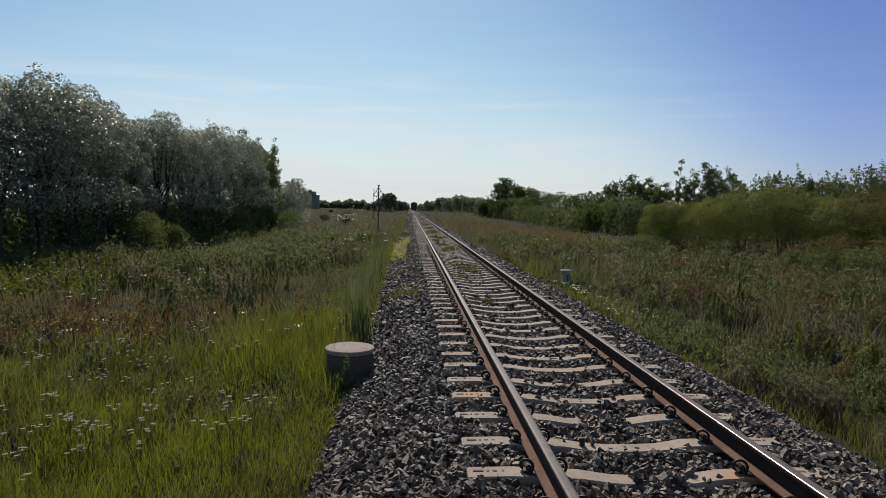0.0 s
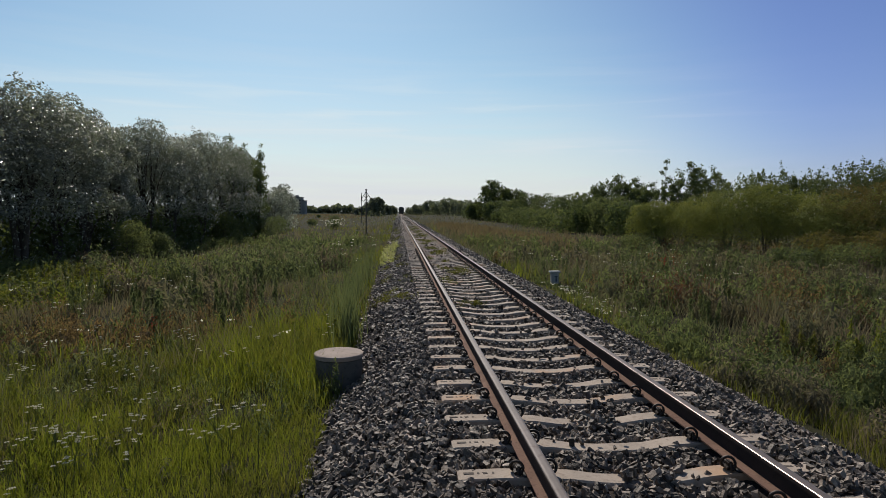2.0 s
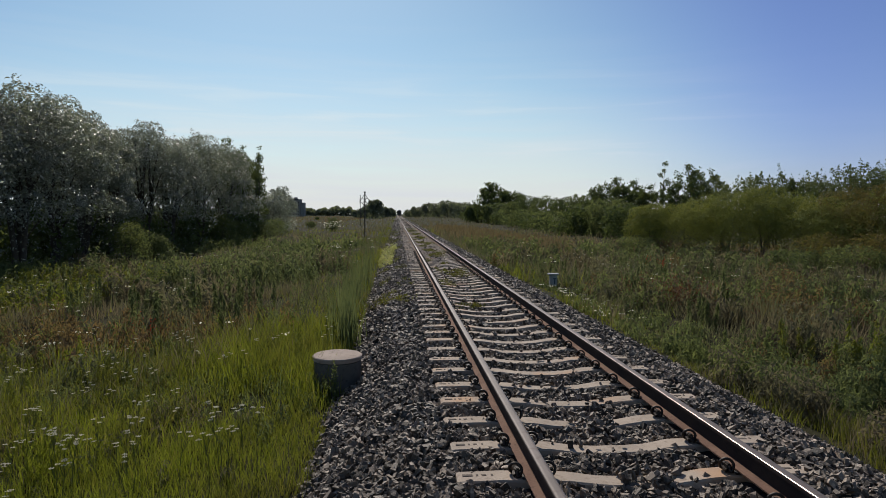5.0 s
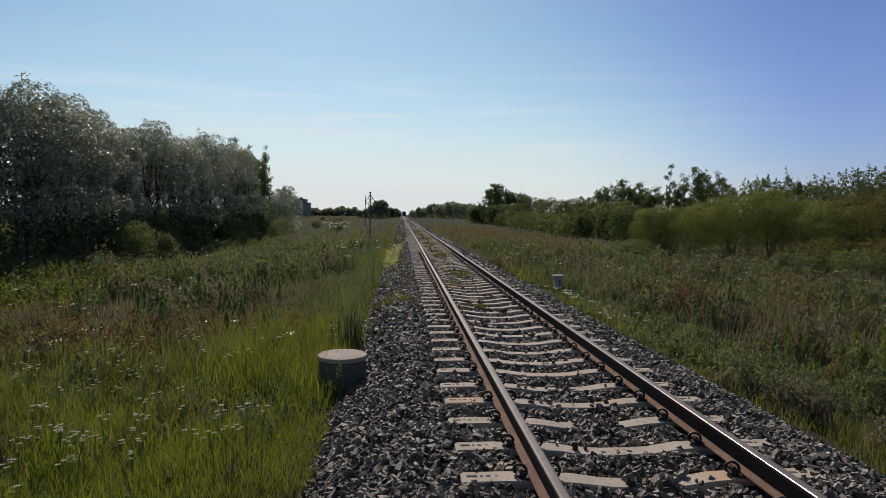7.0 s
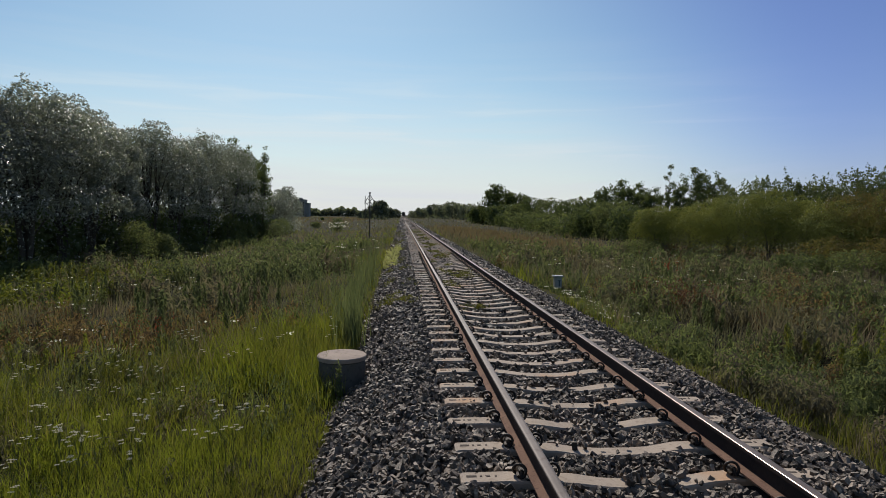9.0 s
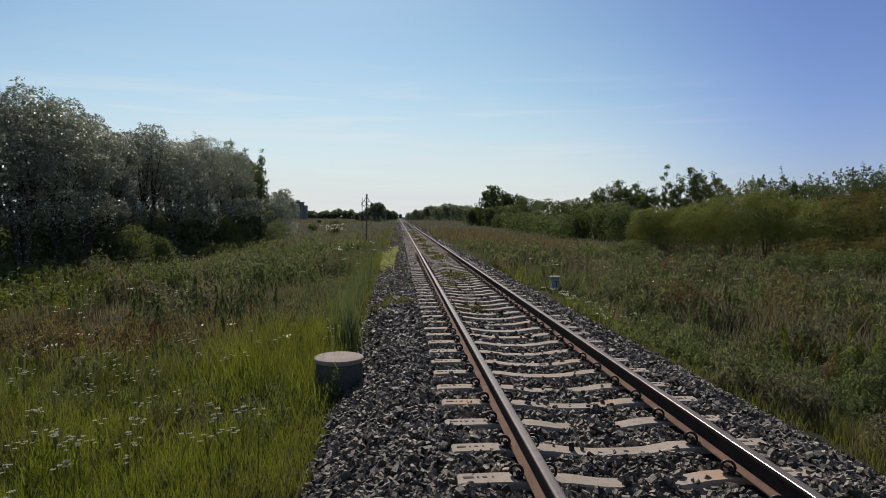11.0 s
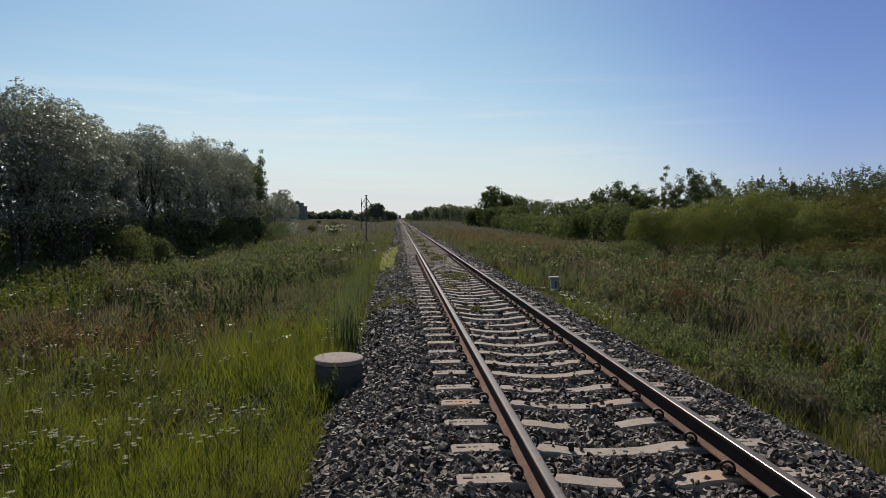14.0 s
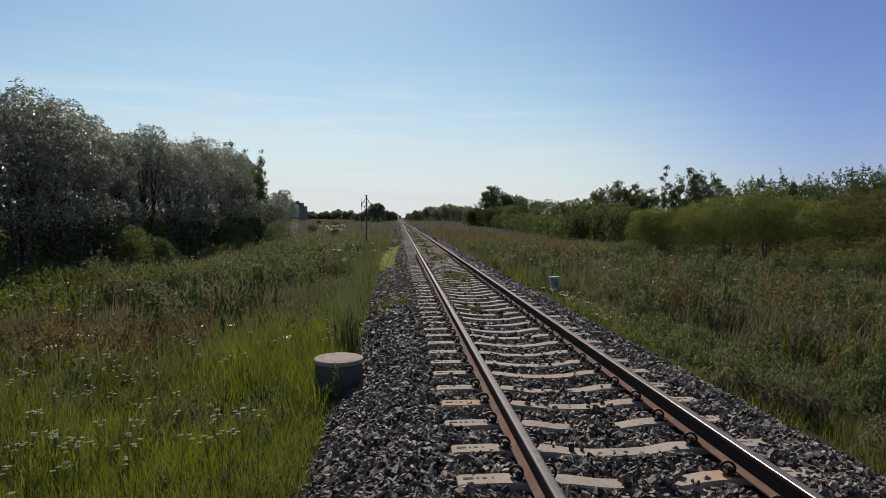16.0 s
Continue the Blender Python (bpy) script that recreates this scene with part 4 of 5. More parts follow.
def spike_field(name, mat, n, region, h0, h1, leaf, label, category, seed, per=80):
    """Upright herbs: narrow leafy columns."""
    r = np.random.default_rng(seed)
    x, y = region(n, r)
    h = r.uniform(h0, h1, len(x))
    lean = r.normal(size=(len(x), 2)) * 0.06
    k = np.repeat(np.arange(len(x)), per)
    q = r.uniform(0.05, 1.0, len(k))
    t = r.uniform(0, 2 * np.pi, len(k))
    out = np.stack([np.cos(t), np.sin(t)], -1)
    wide = (0.075 * np.sqrt(r.random(len(k))) * np.sqrt(1.08 - q))[:, None] * out
    c = np.stack([x[k] + wide[:, 0] + lean[k, 0] * q, y[k] + wide[:, 1] + lean[k, 1] * q, ground_z(x[k], y[k]) + q * h[k]], -1)
    d = np.stack([out[:, 0], out[:, 1], np.full(len(k), 0.7)], -1)
    return tagged(new(name, leaf_mesh(name, c, leaf * 1.2, mat, r, 0.2, 1.0, d, 0.5, True)), label, category, kind="stuff")


def box_region(x0, x1, y0, y1):
    return lambda n, r: (r.uniform(x0, x1, n), r.uniform(y0, y1, n))


def spot(cx, cy, sx, sy):
    return lambda n, r: (cx + r.normal(size=n) * sx, cy + r.normal(size=n) * sy)


def side_region(side, y0, y1, seed, patchy=0.0, reach=0.85, inner=2.75, crowd=5):
    """A stretch of one side of the meadow, in patches."""
    def places(n, r):
        y = y0 + (y1 - y0) * np.sqrt(r.random(n * 4))
        x = inner + (reach * y - 1.0) * r.random(n * 4)
        x = side * np.minimum(x, np.where(side < 0, 19.0, 24.0) - r.random(n * 4) * 2)
        ok = patch_noise(x, y, 0.55 * (14.0 / (y0 + y1)) ** 0.5, seed) > patchy
        x, y = x[ok], y[ok]
        # gathered into thickets round a few of the places
        k = np.arange(n) % max(n // crowd, 1)
        wide = 0.16 + 0.014 * y[k]
        x, y = x[k] + r.normal(size=n) * wide, y[k] + r.normal(size=n) * wide
        ok = np.abs(x) > 2.62
        return x[ok], y[ok]
    return places


def tall_tuft(n, x0, y0, sx, sy, seed, low=0.6, high=1.2):
    r = np.random.default_rng(seed)
    x, y = x0 + r.normal(size=n) * sx, y0 + r.normal(size=n) * sy
    return tagged(new("tall_grass", blades("tall_grass", WEED, x, y, r.uniform(low, high, len(x)), r.uniform(0.008, 0.02, len(x)), r, lean=0.2, z=np.maximum(ground_z(x, y), bed_z(x, y) - 0.1))), "tall upright green grass at the ballast edge", "grass", kind="stuff")


tall_tuft(230, -2.66, 10.9, 0.10, 0.32, 61, 0.45, 1.1)
tall_tuft(260, -2.95, 15.5, 0.15, 2.2, 62, 0.5, 0.95)
tall_tuft(350, -3.0, 22.0, 0.2, 4.0, 63, 0.5, 0.95)
weed_field("tall_weeds", WEED, 60, box_region(-4.6, -2.7, 13, 24), 0.5, 1.0, 0.07, "tall dark green weeds at the ballast's edge", "weeds", 31, per=55)
weed_field("tall_weeds", WEED, 90, box_region(-4.6, -2.9, 24, 45), 0.5, 1.0, 0.09, "tall green weeds at the ballast's edge", "weeds", 32, per=40)
weed_field("tall_weeds", WEED, 220, box_region(2.8, 6.5, 22, 60), 0.35, 0.75, 0.09, "green weeds beside the ballast", "weeds", 34, per=35)
weed_field("tall_weeds", HERB, 3, spot(-2.56, 7.62, 0.04, 0.05), 0.4, 0.55, 0.055, "green weed growing against the concrete well", "weeds", 45, per=45, width=0.06)
weed_field("reeds", GRASS, 420, box_region(-18, -11, 17, 27), 0.5, 0.9, 0.13, "bright green reeds in the damp hollow below the willows", "reeds", 40, per=40)

# the meadow beyond the far rail: mottled herbs with upright spikes
clump_field("leafy_weeds", HERB, 150, side_region(1, 4.5, 10.5, 1.1, -0.2), 0.28, 0.6, 0.066, "bushy green weeds beside the ballast", "weeds", 71, per=190, width=0.4)
clump_field("leafy_weeds", OLIVE, 90, side_region(1, 4.5, 10.5, 2.2, -0.1), 0.3, 0.65, 0.066, "bushy olive weeds in the meadow", "weeds", 72, per=190, width=0.4)
clump_field("leafy_weeds", RUSSET, 30, side_region(1, 6, 11, 3.1, 0.3, 0.8, 3.6), 0.3, 0.6, 0.06, "bushy russet weeds in the meadow", "weeds", 73, per=190, width=0.4)
clump_field("leafy_weeds", HERB, 150, side_region(1, 10, 22, 4.3, 0.0), 0.45, 0.9, 0.11, "bushy green weeds standing in the meadow", "weeds", 74, per=120, width=0.4)
clump_field("leafy_weeds", OLIVE, 170, side_region(1, 10, 22, 5.2, -0.1, 0.85, 4.3), 0.45, 0.9, 0.11, "bushy brownish weeds standing in the meadow", "weeds", 75, per=120, width=0.4)
clump_field("leafy_weeds", RUSSET, 110, side_region(1, 11, 24, 6.7, 0.35, 0.8, 4.5), 0.4, 0.8, 0.10, "bushy reddish-brown weeds standing in the meadow", "weeds", 76, per=120, width=0.4)
clump_field("leafy_weeds", OLIVE, 190, side_region(1, 22, 46, 7.9, 0.0), 0.6, 1.1, 0.2, "bushy olive weeds far in the meadow", "weeds", 77, per=65)
clump_field("leafy_weeds", HERB, 150, side_region(1, 22, 46, 8.4, 0.2), 0.6, 1.15, 0.2, "bushy green weeds far in the meadow", "weeds", 78, per=65)
clump_field("leafy_weeds", RUSSET, 70, side_region(1, 22, 44, 9.6, 0.4), 0.5, 0.9, 0.18, "russet weeds far in the meadow", "weeds", 79, per=65)
clump_field("leafy_weeds", OLIVE, 110, box_region(9, 22, 24, 34), 0.6, 1.1, 0.16, "tall olive weeds below the bushes", "weeds", 64, per=80, width=0.45)
clump_field("leafy_weeds", WEED, 90, box_region(9, 22, 24, 34), 0.6, 1.2, 0.16, "tall green weeds below the bushes", "weeds", 65, per=80, width=0.4)
clump_field("grey_herbs", GREYHERB, 40, spot(7.4, 24.0, 0.8, 1.4), 0.65, 0.95, 0.10, "grey-white seeding herbs in the meadow", "herbs", 80, per=110)
clump_field("grey_herbs", GREYHERB, 30, side_region(1, 9, 24, 1.9, 0.3, 0.85, 5.0), 0.35, 0.6, 0.08, "grey seeding herbs scattered in the meadow", "herbs", 81, per=100)
spike_field("spiky_weeds", HERB, 60, side_region(1, 5.5, 11, 2.9, 0.0, 0.85, 3.3), 0.5, 0.85, 0.075, "upright green spikes of tall weeds", "weeds", 82, per=120)
spike_field("spiky_weeds", WEED, 120, side_region(1, 11, 26, 3.7, 0.1, 0.85, 4.0), 0.6, 1.1, 0.12, "upright dark green spikes of tall weeds", "weeds", 83, per=80)
spike_field("spiky_weeds", GRASS, 45, side_region(1, 7, 10.5, 0.4, -0.3, 0.8, 5.0), 0.5, 0.95, 0.08, "upright yellow-green spikes of tall weeds", "weeds", 84, per=120)
clump_field("low_herbs", HERB, 260, box_region(2.65, 4.9, 8.5, 30), 0.16, 0.38, 0.08, "low fresh green herbs along the ballast", "herbs", 85, per=70, width=0.9)

# the meadow on the near side: green by the bank, russet and dark further down
clump_field("leafy_weeds", OLIVE, 100, side_region(-1, 9.5, 14, 1.5, 0.0, 0.85, 4.0), 0.25, 0.5, 0.075, "bushy brownish weeds standing in the meadow", "weeds", 86, per=130, width=0.4)
clump_field("leafy_weeds", HERB, 90, side_region(-1, 9.5, 15, 2.6, 0.1), 0.2, 0.45, 0.07, "bushy green weeds standing in the meadow", "weeds", 87, per=130, width=0.4)
clump_field("leafy_weeds", HERB, 110, side_region(-1, 4, 9.5, 0.6, 0.1, crowd=3), 0.18, 0.34, 0.04, "low green weeds among the grass", "weeds", 96, per=90, width=0.45)
clump_field("leafy_weeds", OLIVE, 70, side_region(-1, 4, 9.5, 1.7, 0.2, crowd=3), 0.18, 0.36, 0.04, "low brownish weeds among the grass", "weeds", 99, per=90, width=0.45)
clump_field("russet_herbs", RUSSET, 100, spot(-8.6, 13.6, 2.4, 1.4), 0.35, 0.6, 0.085, "russet seeding herbs in the ripe grass", "herbs", 88, per=110, width=0.4)
clump_field("leafy_weeds", WEED, 170, side_region(-1, 16, 34, 3.8, -0.1, 0.6, 5.0), 0.7, 1.3, 0.15, "tall bushy dark weeds standing in the meadow", "weeds", 89, per=100, width=0.4)
clump_field("leafy_weeds", OLIVE, 170, side_region(-1, 14, 34, 4.9, 0.0, 0.6, 3.6), 0.5, 1.0, 0.15, "tall bushy olive weeds standing in the meadow", "weeds", 90, per=100, width=0.4)
clump_field("leafy_weeds", HERB, 120, side_region(-1, 30, 60, 5.8, 0.0, 0.4, 3.4), 0.6, 1.2, 0.22, "tall green weeds far in the meadow", "weeds", 91, per=65)
spike_field("spiky_weeds", WEED, 110, side_region(-1, 13, 32, 6.9, 0.0, 0.55, 3.4), 0.6, 1.1, 0.13, "upright dark green spikes of tall weeds", "weeds", 92, per=80)
spike_field("spiky_weeds", GRASS, 60, side_region(-1, 5, 11, 7.3, 0.0), 0.4, 0.65, 0.06, "upright yellow-green spikes among the grass", "weeds", 93, per=80)


def dry_stand(n, region, h0, h1, w, seed):
    r = np.random.default_rng(seed)
    x, y = region(n, r)
    return tagged(new("dry_grass", blades("dry_grass", DRY, x, y, r.uniform(h0, h1, len(x)), w * r.uniform(0.6, 1.6, len(x)), r, simple=True)), "pinkish dry grass standing in the meadow", "grass", kind="stuff")


dry_stand(5000, spot(10.5, 60.0, 2.6, 11.0), 0.4, 0.8, 0.05, 94)
dry_stand(2500, spot(8.5, 100.0, 2.5, 18.0), 0.4, 0.8, 0.08, 95)
dry_stand(6000, box_region(-260, -22, 220, 620), 0.4, 0.8, 0.4, 97)


def pale_plants(n, seed):
    """Flowering plants on the ballast's slope."""
    r = np.random.default_rng(seed)
    x, y = r.uniform(-2.55, -1.85, n), r.uniform(25, 37, n)
    h = r.uniform(0.15, 0.42, n)
    k = np.repeat(np.arange(n), 40)
    q = r.uniform(0.1, 1.0, len(k))
    g = np.maximum(ground_z(x, y), bed_z(x, y))
    c = np.stack([x[k] + r.normal(size=len(k)) * 0.05, y[k] + r.normal(size=len(k)) * 0.08, g[k] + q * h[k]], -1)
    return tagged(new("pale_plants", leaf_mesh("pale_plants", c, 0.11, PALE, r, 0.35)), "pale yellow flowering plants at the ballast's edge", "plants", kind="stuff")


pale_plants(36, 37)
weed_field("red_dock", DOCK, 9, spot(9.5, 26.0, 0.35, 0.6), 0.75, 1.0, 0.06, "red seed heads of dock plants in the meadow", "dock plants", 38, per=60)
clump_field("brown_dock", BROWNDOCK, 46, spot(6.7, 17.6, 0.8, 1.4), 0.55, 0.85, 0.085, "reddish-brown faded dock plants in the meadow", "dock plants", 58, per=80)
weed_field("red_dock", DOCK, 7, spot(-6.9, 13.2, 0.35, 0.4), 0.5, 0.75, 0.04, "red seed heads of dock plants in the meadow", "dock plants", 39, per=40)


def moss_field(n, seed):
    r = np.random.default_rng(seed)
    y = 12.5 + 68 * r.random(n) ** 1.1
    x = r.normal(size=n) * 0.33
    side = r.random(n) < 0.3
    x = np.where(side, -2.0 + r.normal(size=n) * 0.25, x)
    keep = (patch_noise(x * 2, y, 0.9, 0.7) > 0.35) & (np.abs(np.abs(x) - RAIL_X) > 0.12)
    x, y = x[keep], y[keep]
    k = np.repeat(np.arange(len(x)), 14)
    c = np.stack([x[k] + r.normal(size=len(k)) * 0.05, y[k] + r.normal(size=len(k)) * 0.06, bed_z(x[k], y[k]) + r.uniform(0.01, 0.10, len(k))], -1)
    return tagged(new("track_weeds", leaf_mesh("track_weeds", c, 0.06, MOSS, r, 0.4)), "yellow-green weed tufts growing between the rails", "weeds", kind="stuff")


moss_field(3800, 41)


def umbel(seed):
    """Stem mesh and flower mesh of one yarrow plant."""
    r = np.random.default_rng(seed)
    h = r.uniform(0.42, 0.62)
    stem = [tube([(0, 0, -0.03), (r.normal() * 0.02, r.normal() * 0.02, h * 0.6), (r.normal() * 0.03, r.normal() * 0.03, h)], [0.004, 0.003, 0.002], 4)]
    tops = []
    for k in range(3):
        heads = []
        cx, cy, cz = r.normal() * 0.026, r.normal() * 0.026, h + r.uniform(-0.03, 0.03)
        stem.append(tube([(0, 0, h * 0.7), (cx, cy, cz)], [0.002, 0.0015], 3))
        for q in range(7):
            a, d = q * 2.4, 0.0085 * math.sqrt(q)
            px, py = cx + d * math.cos(a), cy + d * math.sin(a)
            ring = [(px + 0.0076 * math.cos(t * math.pi / 3), py + 0.0076 * math.sin(t * math.pi / 3), cz) for t in range(6)]
            heads.append((ring + [(px, py, cz + 0.005), (px, py, cz - 0.003)], [(t, (t + 1) % 6, 6) for t in range(6)] + [((t + 1) % 6, t, 7) for t in range(6)]))
        hv, hf = join(heads)
        tops.append(mesh_of("flower_head", hv, hf, FLOWER))
    sv, sf = join(stem)
    return mesh_of("stem", sv, sf, WEED), tops


kinds = [umbel(s) for s in range(6)]
yarrow = []
for sm, hm in kinds:
    p = tagged(new("yarrow_plant"), "white flat-topped yarrow flowers on thin green stems", "wildflower", "yarrow in the meadow")
    part("stem", sm, p)
    for top_me in hm:
        part("flower_head", top_me, p, "white flat flower cluster")
    yarrow.append(p)
rw = np.random.default_rng(17)
spots = [(-4.9, 5.9, 0.40, 24), (-5.5, 8.5, 0.7, 14), (-4.2, 9.2, 0.6, 8), (-3.5, 5.4, 0.35, 9), (-6.8, 8.0, 0.8, 10)]
places = [(cx + rw.normal() * s, cy + rw.normal() * s * 1.2) for cx, cy, s, k in spots for _ in range(k)]
for _ in range(40):
    y = 5.0 + 7.5 * rw.random() ** 1.1
    places.append((-2.85 - (0.75 * y - 1.0) * rw.random(), y))
for i, (x, y) in enumerate(places):
    if x > -2.75:
        continue
    copy_thing(yarrow[i % 6], pose(x, y, float(ground_z(x, y)), rw.uniform(-9, 9), rw.uniform(-9, 9), rw.uniform(0, 360)))
for p in yarrow:
    for o in list(p.children_recursive) + [p]:
        bpy.data.objects.remove(o)


def flower_specks(n, region, h0, h1, size, seed, label):
    r = np.random.default_rng(seed)
    x, y = region(n, r)
    keep = (patch_noise(x, y, 0.5, 0.9) > 0.1) | (n < 80)
    x, y = x[keep], y[keep]
    k = np.repeat(np.arange(len(x)), 5)
    c = np.stack([x[k] + r.normal(size=len(k)) * 0.05, y[k] + r.normal(size=len(k)) * 0.05, ground_z(x[k], y[k]) + np.repeat(r.uniform(h0, h1, len(x)), 5)], -1)
    return tagged(new("small_flowers", leaf_mesh("small_flowers", c, size, FLOWER, r, 0.7)), label, "wildflowers", kind="stuff")


flower_specks(450, box_region(-20, -3, 9, 40), 0.5, 0.8, 0.035, 51, "small white flowers scattered in the ripe grass")
flower_specks(180, box_region(4, 20, 12, 40), 0.5, 0.8, 0.04, 52, "small white flowers scattered in the ripe grass")
flower_specks(75, box_region(2.75, 4.1, 13, 19.5), 0.10, 0.25, 0.035, 60, "small white flowers in the low grass by the marker post")
flower_specks(30, box_region(6.5, 10.5, 19, 26), 0.6, 0.9, 0.035, 54, "pale umbels in the meadow")
tree("shrub", -12.2, 100.0, 1.7, 1.2, 0.0, 900, 0.2, HERB, 98, "green shrub covered with white flowers in the meadow", "shrub", clumps=6, thick=0.04, stems=3)
flower_specks(60, spot(-12.2, 99.2, 0.9, 0.5), 0.8, 1.75, 0.16, 53, "white flowers on the shrub in the meadow")
flower_specks(9, spot(-4.3, 32.0, 0.6, 2.0), 0.7, 1.0, 0.075, 59, "large white umbels by the ballast's edge")


# ---- concrete well ring by the track ----
def lathe(name, profile, mat, sides=40):
    v, f = [], []
    k = len(profile)
    for i in range(sides):
        t = 2 * math.pi * i / sides
        v += [(r * math.cos(t), r * math.sin(t), z) for r, z in profile]
    for i in range(sides):
        j = (i + 1) % sides
        f += [(i * k + q, j * k + q, j * k + q + 1, i * k + q + 1) for q in range(k - 1)]
    f += [tuple(i * k for i in range(sides))[::-1], tuple(i * k + k - 1 for i in range(sides))]
    return mesh_of(name, v, f, mat)


well = tagged(new("concrete_well"), "round grey concrete cable well with a flat pale lid", "cable well")
well.location = (-2.58, 8.13, -0.18)
part("ring", lathe("ring", [(0.318, -0.62), (0.318, -0.46), (0.310, -0.075), (0.305, -0.068), (0.290, -0.064)], RING_CONCRETE), well, "concrete ring, side shade in its dark grey")
part("lid", lathe("lid", [(0.312, -0.060), (0.325, -0.055), (0.327, -0.010), (0.318, 0.0), (0.20, 0.006), (0.04, 0.008)], LID_CONCRETE), well, "worn pale beige lid")

# ---- white marker stub ----
stub = tagged(new("marker_post"), "short white concrete marker post with a dark mark", "marker post")
stub.location = (3.78, 21.3, float(ground_z(3.78, 21.3)) - 0.06)
bm = bmesh.new()
box_into(bm, -0.13, 0.13, -0.10, 0.10, -0.2, 0.52, 0.012)
part("post", from_bm("post", bm, WHITE), stub)
bm = bmesh.new()
box_into(bm, -0.19, 0.19, -0.15, 0.15, 0.522, 0.58, 0.015)
part("cap", from_bm("cap", bm, WHITE), stub, "wider white cap")
bm = bmesh.new()
box_into(bm, -0.02, 0.09, -0.106, -0.1005, 0.38, 0.41)
box_into(bm, 0.015, 0.055, -0.106, -0.1005, 0.20, 0.3795)
part("mark", from_bm("mark", bm, MARK), stub, "dark painted mark")


# ---- lattice sign posts ----
def rod(bm, a, b, r):
    a, b = Vector(a), Vector(b)
    d = b - a
    m = Matrix.Translation((a + b) / 2) @ d.to_track_quat("Z", "Y").to_matrix().to_4x4()
    bmesh.ops.create_cone(bm, cap_ends=True, segments=8, radius1=r, radius2=r, depth=d.length, matrix=m)


def lattice_post(x, y, top, size, label):
    g = float(ground_z(x, y))
    p = tagged(new("lattice_post"), label, "track sign", "lattice posts")
    p.location = (x, y, g)
    h = top - g
    bm = bmesh.new()
    rod(bm, (0, 0, -0.4), (0, 0, h), 0.05)
    part("pole", from_bm("pole", bm, POLE), p)
    bm = bmesh.new()
    rod(bm, (0, 0, h), (0, 0, h + 0.10), 0.10)
    part("finial", from_bm("finial", bm, POLE), p)
    c = h - 0.10
    rods = [((0, 0), (-0.43, 0.68)), ((0, 0), (0.43, 0.68)), ((-0.43, 0.68), (0.48, 1.42)), ((0.43, 0.68), (-0.48, 1.42)), ((-0.21, 0.34), (0.22, 0.86)), ((0.21, 0.34), (-0.22, 0.86))]
    for k, ((x0, z0), (x1, z1)) in enumerate(rods):
        bm = bmesh.new()
        rod(bm, (x0 * size, -0.055 - 0.012 * (k % 2), c - z0 * size), (x1 * size, -0.055 - 0.012 * (k % 2), c - z1 * size), 0.026)
        part("brace", from_bm("brace", bm, POLE), p)
    for s in (-1, 1):
        bm = bmesh.new()
        rod(bm, (s * 0.43 * size, -0.05, c - 0.50 * size), (s * 0.43 * size, -0.05, c - 0.86 * size), 0.034)
        part("arm_end", from_bm("arm_end", bm, POLE), p)
    return p


lattice_post(-4.62, 54.5, 3.55, 1.0, "slender dark post with crossed diamond lattice arms")
thin = tagged(new("wooden_pole"), "thin grey pole standing in the field", "pole")
thin.location = (-10.63, 149.0, float(ground_z(-10.63, 149.0)))
bm = bmesh.new()
rod(bm, (0, 0, -0.4), (0, 0, 7.2), 0.075)
part("pole", from_bm("pole", bm, POLE), thin)


# ---- far building beyond the field ----
def far_building(x, y):
    g = float(ground_z(x, y))
    b = tagged(new("distant_building"), "distant grey concrete building with a stepped flat roof", "building")
    b.location = (x, y, g)
    for name, dims, mat in (("wall", (-7.0, 1.5, 0.0, 12.0, -0.5, 16.2), FACADE), ("wall", (1.504, 5.0, 1.0, 11.0, -0.5, 13.0), FACADE), ("roof", (-7.3, 1.8, -0.3, 12.3, 16.204, 16.8), COACH_ROOF), ("roof", (1.504, 5.3, 0.7, 11.3, 13.004, 13.5), COACH_ROOF), ("roof_house", (-5.0, -2.0, 3.0, 7.0, 16.804, 18.6), FACADE)):
        bm = bmesh.new()
        box_into(bm, *dims, 0.06)
        part(name, from_bm(name, bm, mat), b)
    for floor_no in range(5):
        for k in range(3):
            bm = bmesh.new()
            box_into(bm, -6.2 + k * 2.6, -4.8 + k * 2.6, -0.06, -0.004, 1.2 + floor_no * 2.9, 2.7 + floor_no * 2.9)
            part("window", from_bm("window", bm, COACH_GLASS), b)


far_building(-96.5, 600.0)


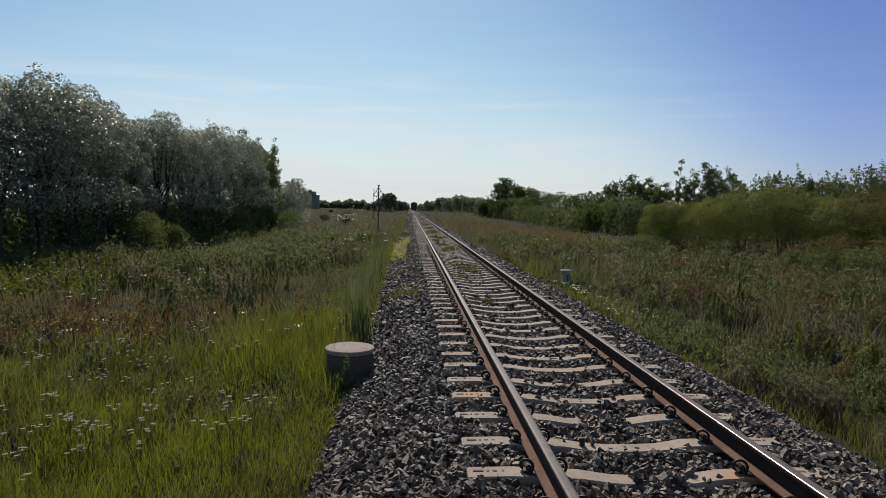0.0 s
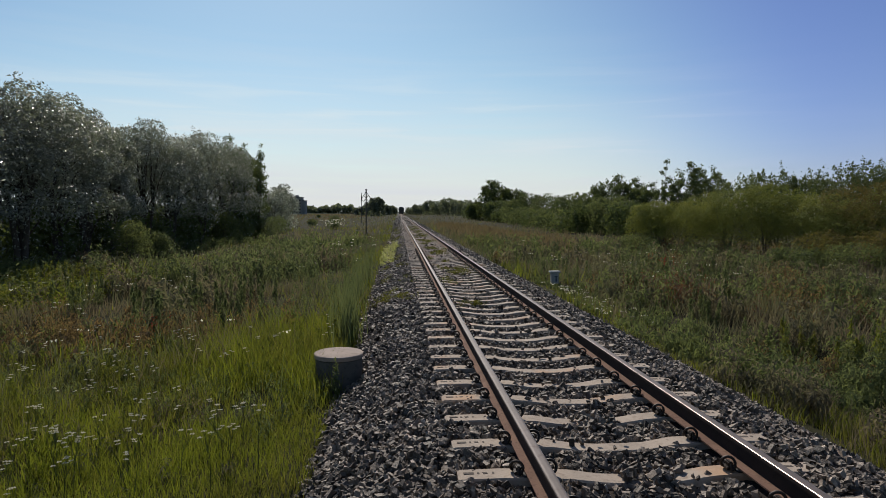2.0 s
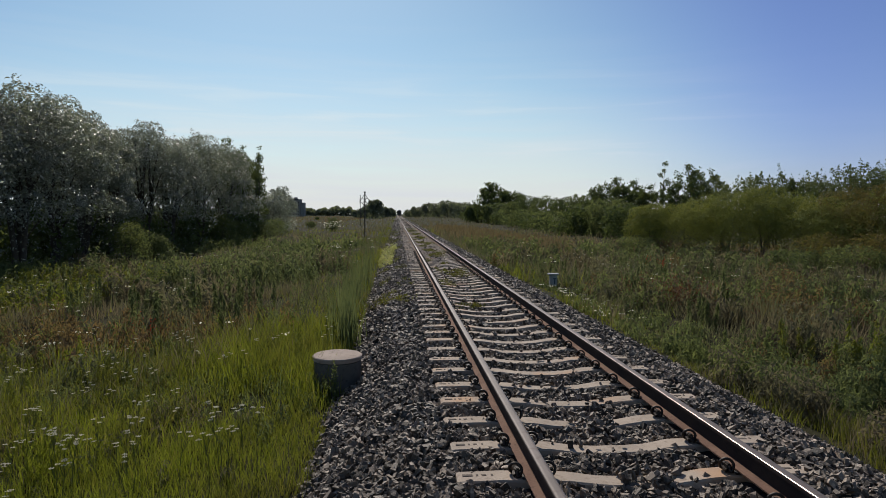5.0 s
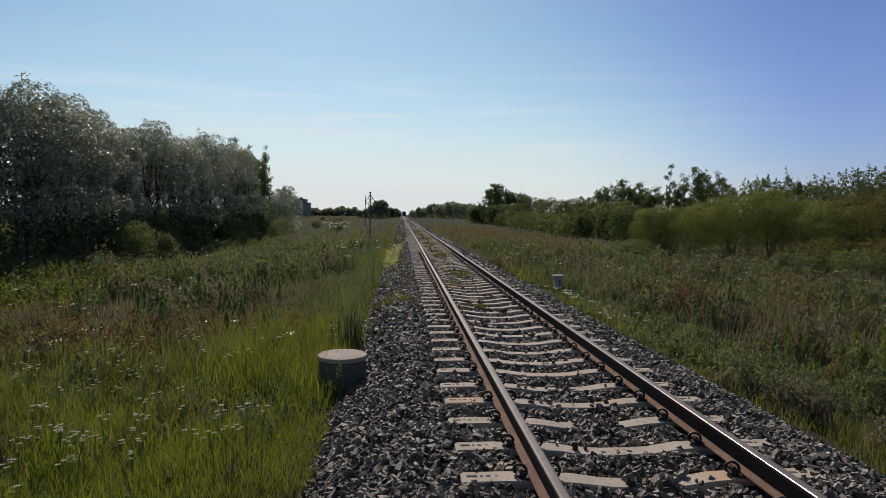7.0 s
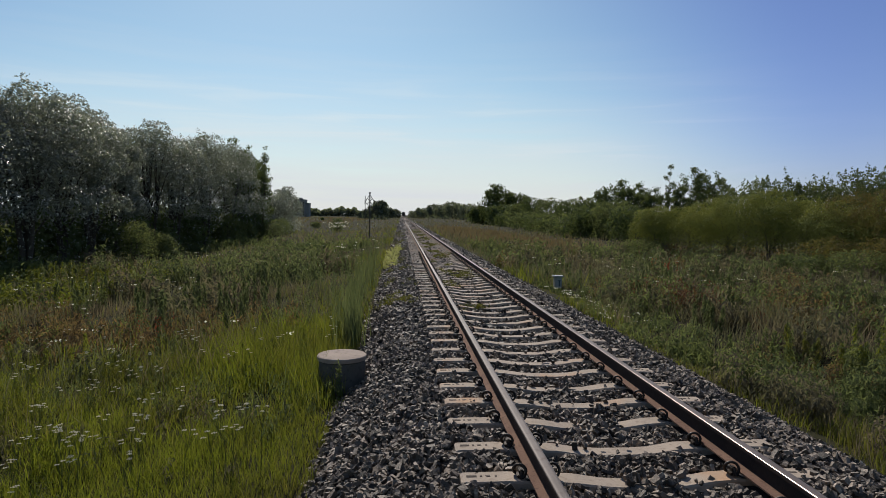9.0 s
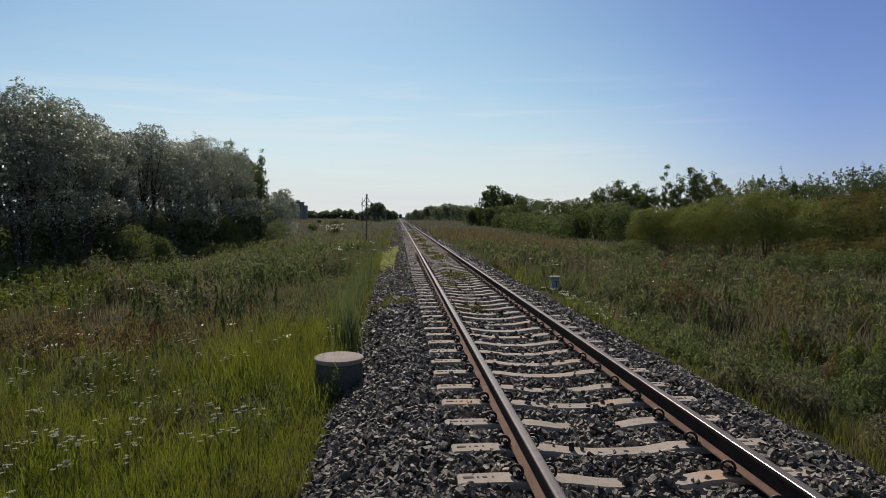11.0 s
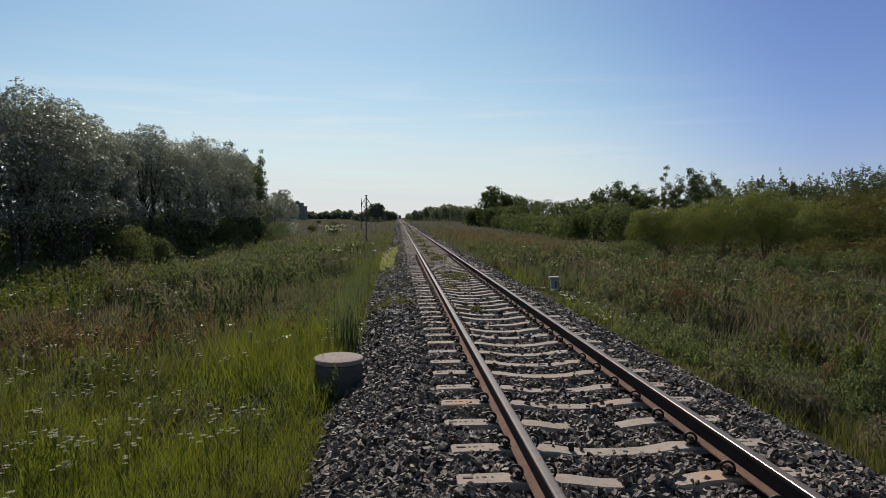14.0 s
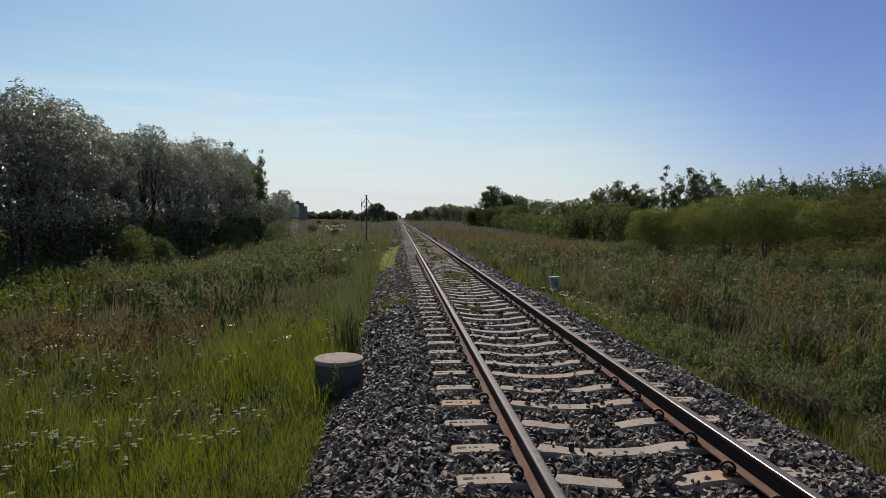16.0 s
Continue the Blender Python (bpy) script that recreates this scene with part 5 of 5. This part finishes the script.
# ---- the train ----
def coach():
    t = tagged(new("railway_coach"), "dark last coach of a train running away along the track", "train")
    w, z0, z1, length = 1.53, 1.05, 3.35, 23.6
    # rounded roof section
    roof = [(w * math.cos(a) * (1 - 0.02 * math.sin(a)), z1 + 0.98 * math.sin(a) ** 0.8) for a in np.linspace(0, math.pi, 15)]
    wall = [(-w, z0), (w, z0), (w, z1), (-w, z1)]

    def prism(name, prof, y0, y1, mat):
        k = len(prof)
        v = [(p[0], y, p[1]) for y in (y0, y1) for p in prof]
        f = [(j, (j + 1) % k, k + (j + 1) % k, k + j) for j in range(k)] + [tuple(range(k))[::-1], tuple(range(k, 2 * k))]
        return mesh_of(name, v, f, mat)
    part("body", prism("body", wall, 0, length, COACH), t)
    part("roof", prism("roof", roof, 0, length, COACH_ROOF), t, "rounded grey roof")

    def block(name, dims, mat, parent, label="", bevel=0.02):
        bm = bmesh.new()
        box_into(bm, *dims, bevel)
        return part(name, from_bm(name, bm, mat), parent, label)
    door = block("end_door", (-0.45, 0.45, -0.05, -0.002, 1.15, 3.15), COACH, t)
    block("window", (-0.25, 0.25, -0.062, -0.052, 2.2, 2.95), COACH_GLASS, door, "", 0.004)
    block("gangway", (-0.62, 0.62, -0.45, -0.07, 1.1, 3.3), RUBBER, t, "black rubber gangway frame", 0.08)
    for s in (-1, 1):
        block("window", (s * 1.0 - 0.28, s * 1.0 + 0.28, -0.02, -0.003, 2.2, 2.95), COACH_GLASS, t, "", 0.004)
        block("tail_lamp", (s * 1.2 - 0.09, s * 1.2 + 0.09, -0.08, -0.004, 1.5, 1.7), LAMP_RED, t, "red tail lamp", 0.02)
        bm = bmesh.new()
        rod(bm, (s * 0.88, -0.55, 1.06), (s * 0.88, 0.0, 1.06), 0.09)
        rod(bm, (s * 0.88, -0.62, 1.06), (s * 0.88, -0.552, 1.06), 0.2)
        part("buffer", from_bm("buffer", bm, RUBBER), t)
        for k in range(9):
            yy = 2.2 + k * 2.3
            block("window", (s * w - 0.02, s * w + 0.02, yy, yy + 1.2, 2.1, 3.0), COACH_GLASS, t, "", 0.004)
    for yb in (3.2, length - 3.2):
        bogie = block("bogie", (-1.1, 1.1, yb - 1.7, yb + 1.7, 0.45, 0.8), RUBBER, t, "dark bogie frame", 0.04)
        for dy in (-1.2, 1.2):
            for s in (-1, 1):
                bm = bmesh.new()
                rod(bm, (s * 0.72, yb + dy, 0.475), (s * 0.86, yb + dy, 0.475), 0.475)
                part("wheel", from_bm("wheel", bm, WEB), bogie)
    block("underframe", (-1.2, 1.2, 0.3, length - 0.3, 0.802, 1.048), RUBBER, t, "", 0.02)
    return t


train = coach()

# ---- single stones nearest the path ----
shapes = []
for k in range(12):
    shape = CUBE * rng.uniform(0.45, 1.0, (8, 3)) * rng.uniform(0.6, 1.1, (1, 3)) * np.array([1.15, 0.85, 0.5]) * 0.62
    shapes.append(mesh_of("stone", shape, CUBE_F.copy(), STONE_PIECE))
X, Y, Z, S = (np.concatenate([f[k] for f in fields]) for k in range(4))
for i, k in enumerate(near):
    ob = new("stone", shapes[i % 12])
    ob.parent = ballast
    ob.matrix_basis = pose(X[k], Y[k], Z[k], *rng.uniform(-35, 35, 2), rng.uniform(0, 360)) @ Matrix.Diagonal((S[k], S[k], S[k], 1))


def motions():
    start, speed = 285.0, 30.5
    walk(train, [(t, pose(0, start + speed * t, 0)) for t in (0.0, 4.0, 8.0, 12.0, 16.0)])


motions()
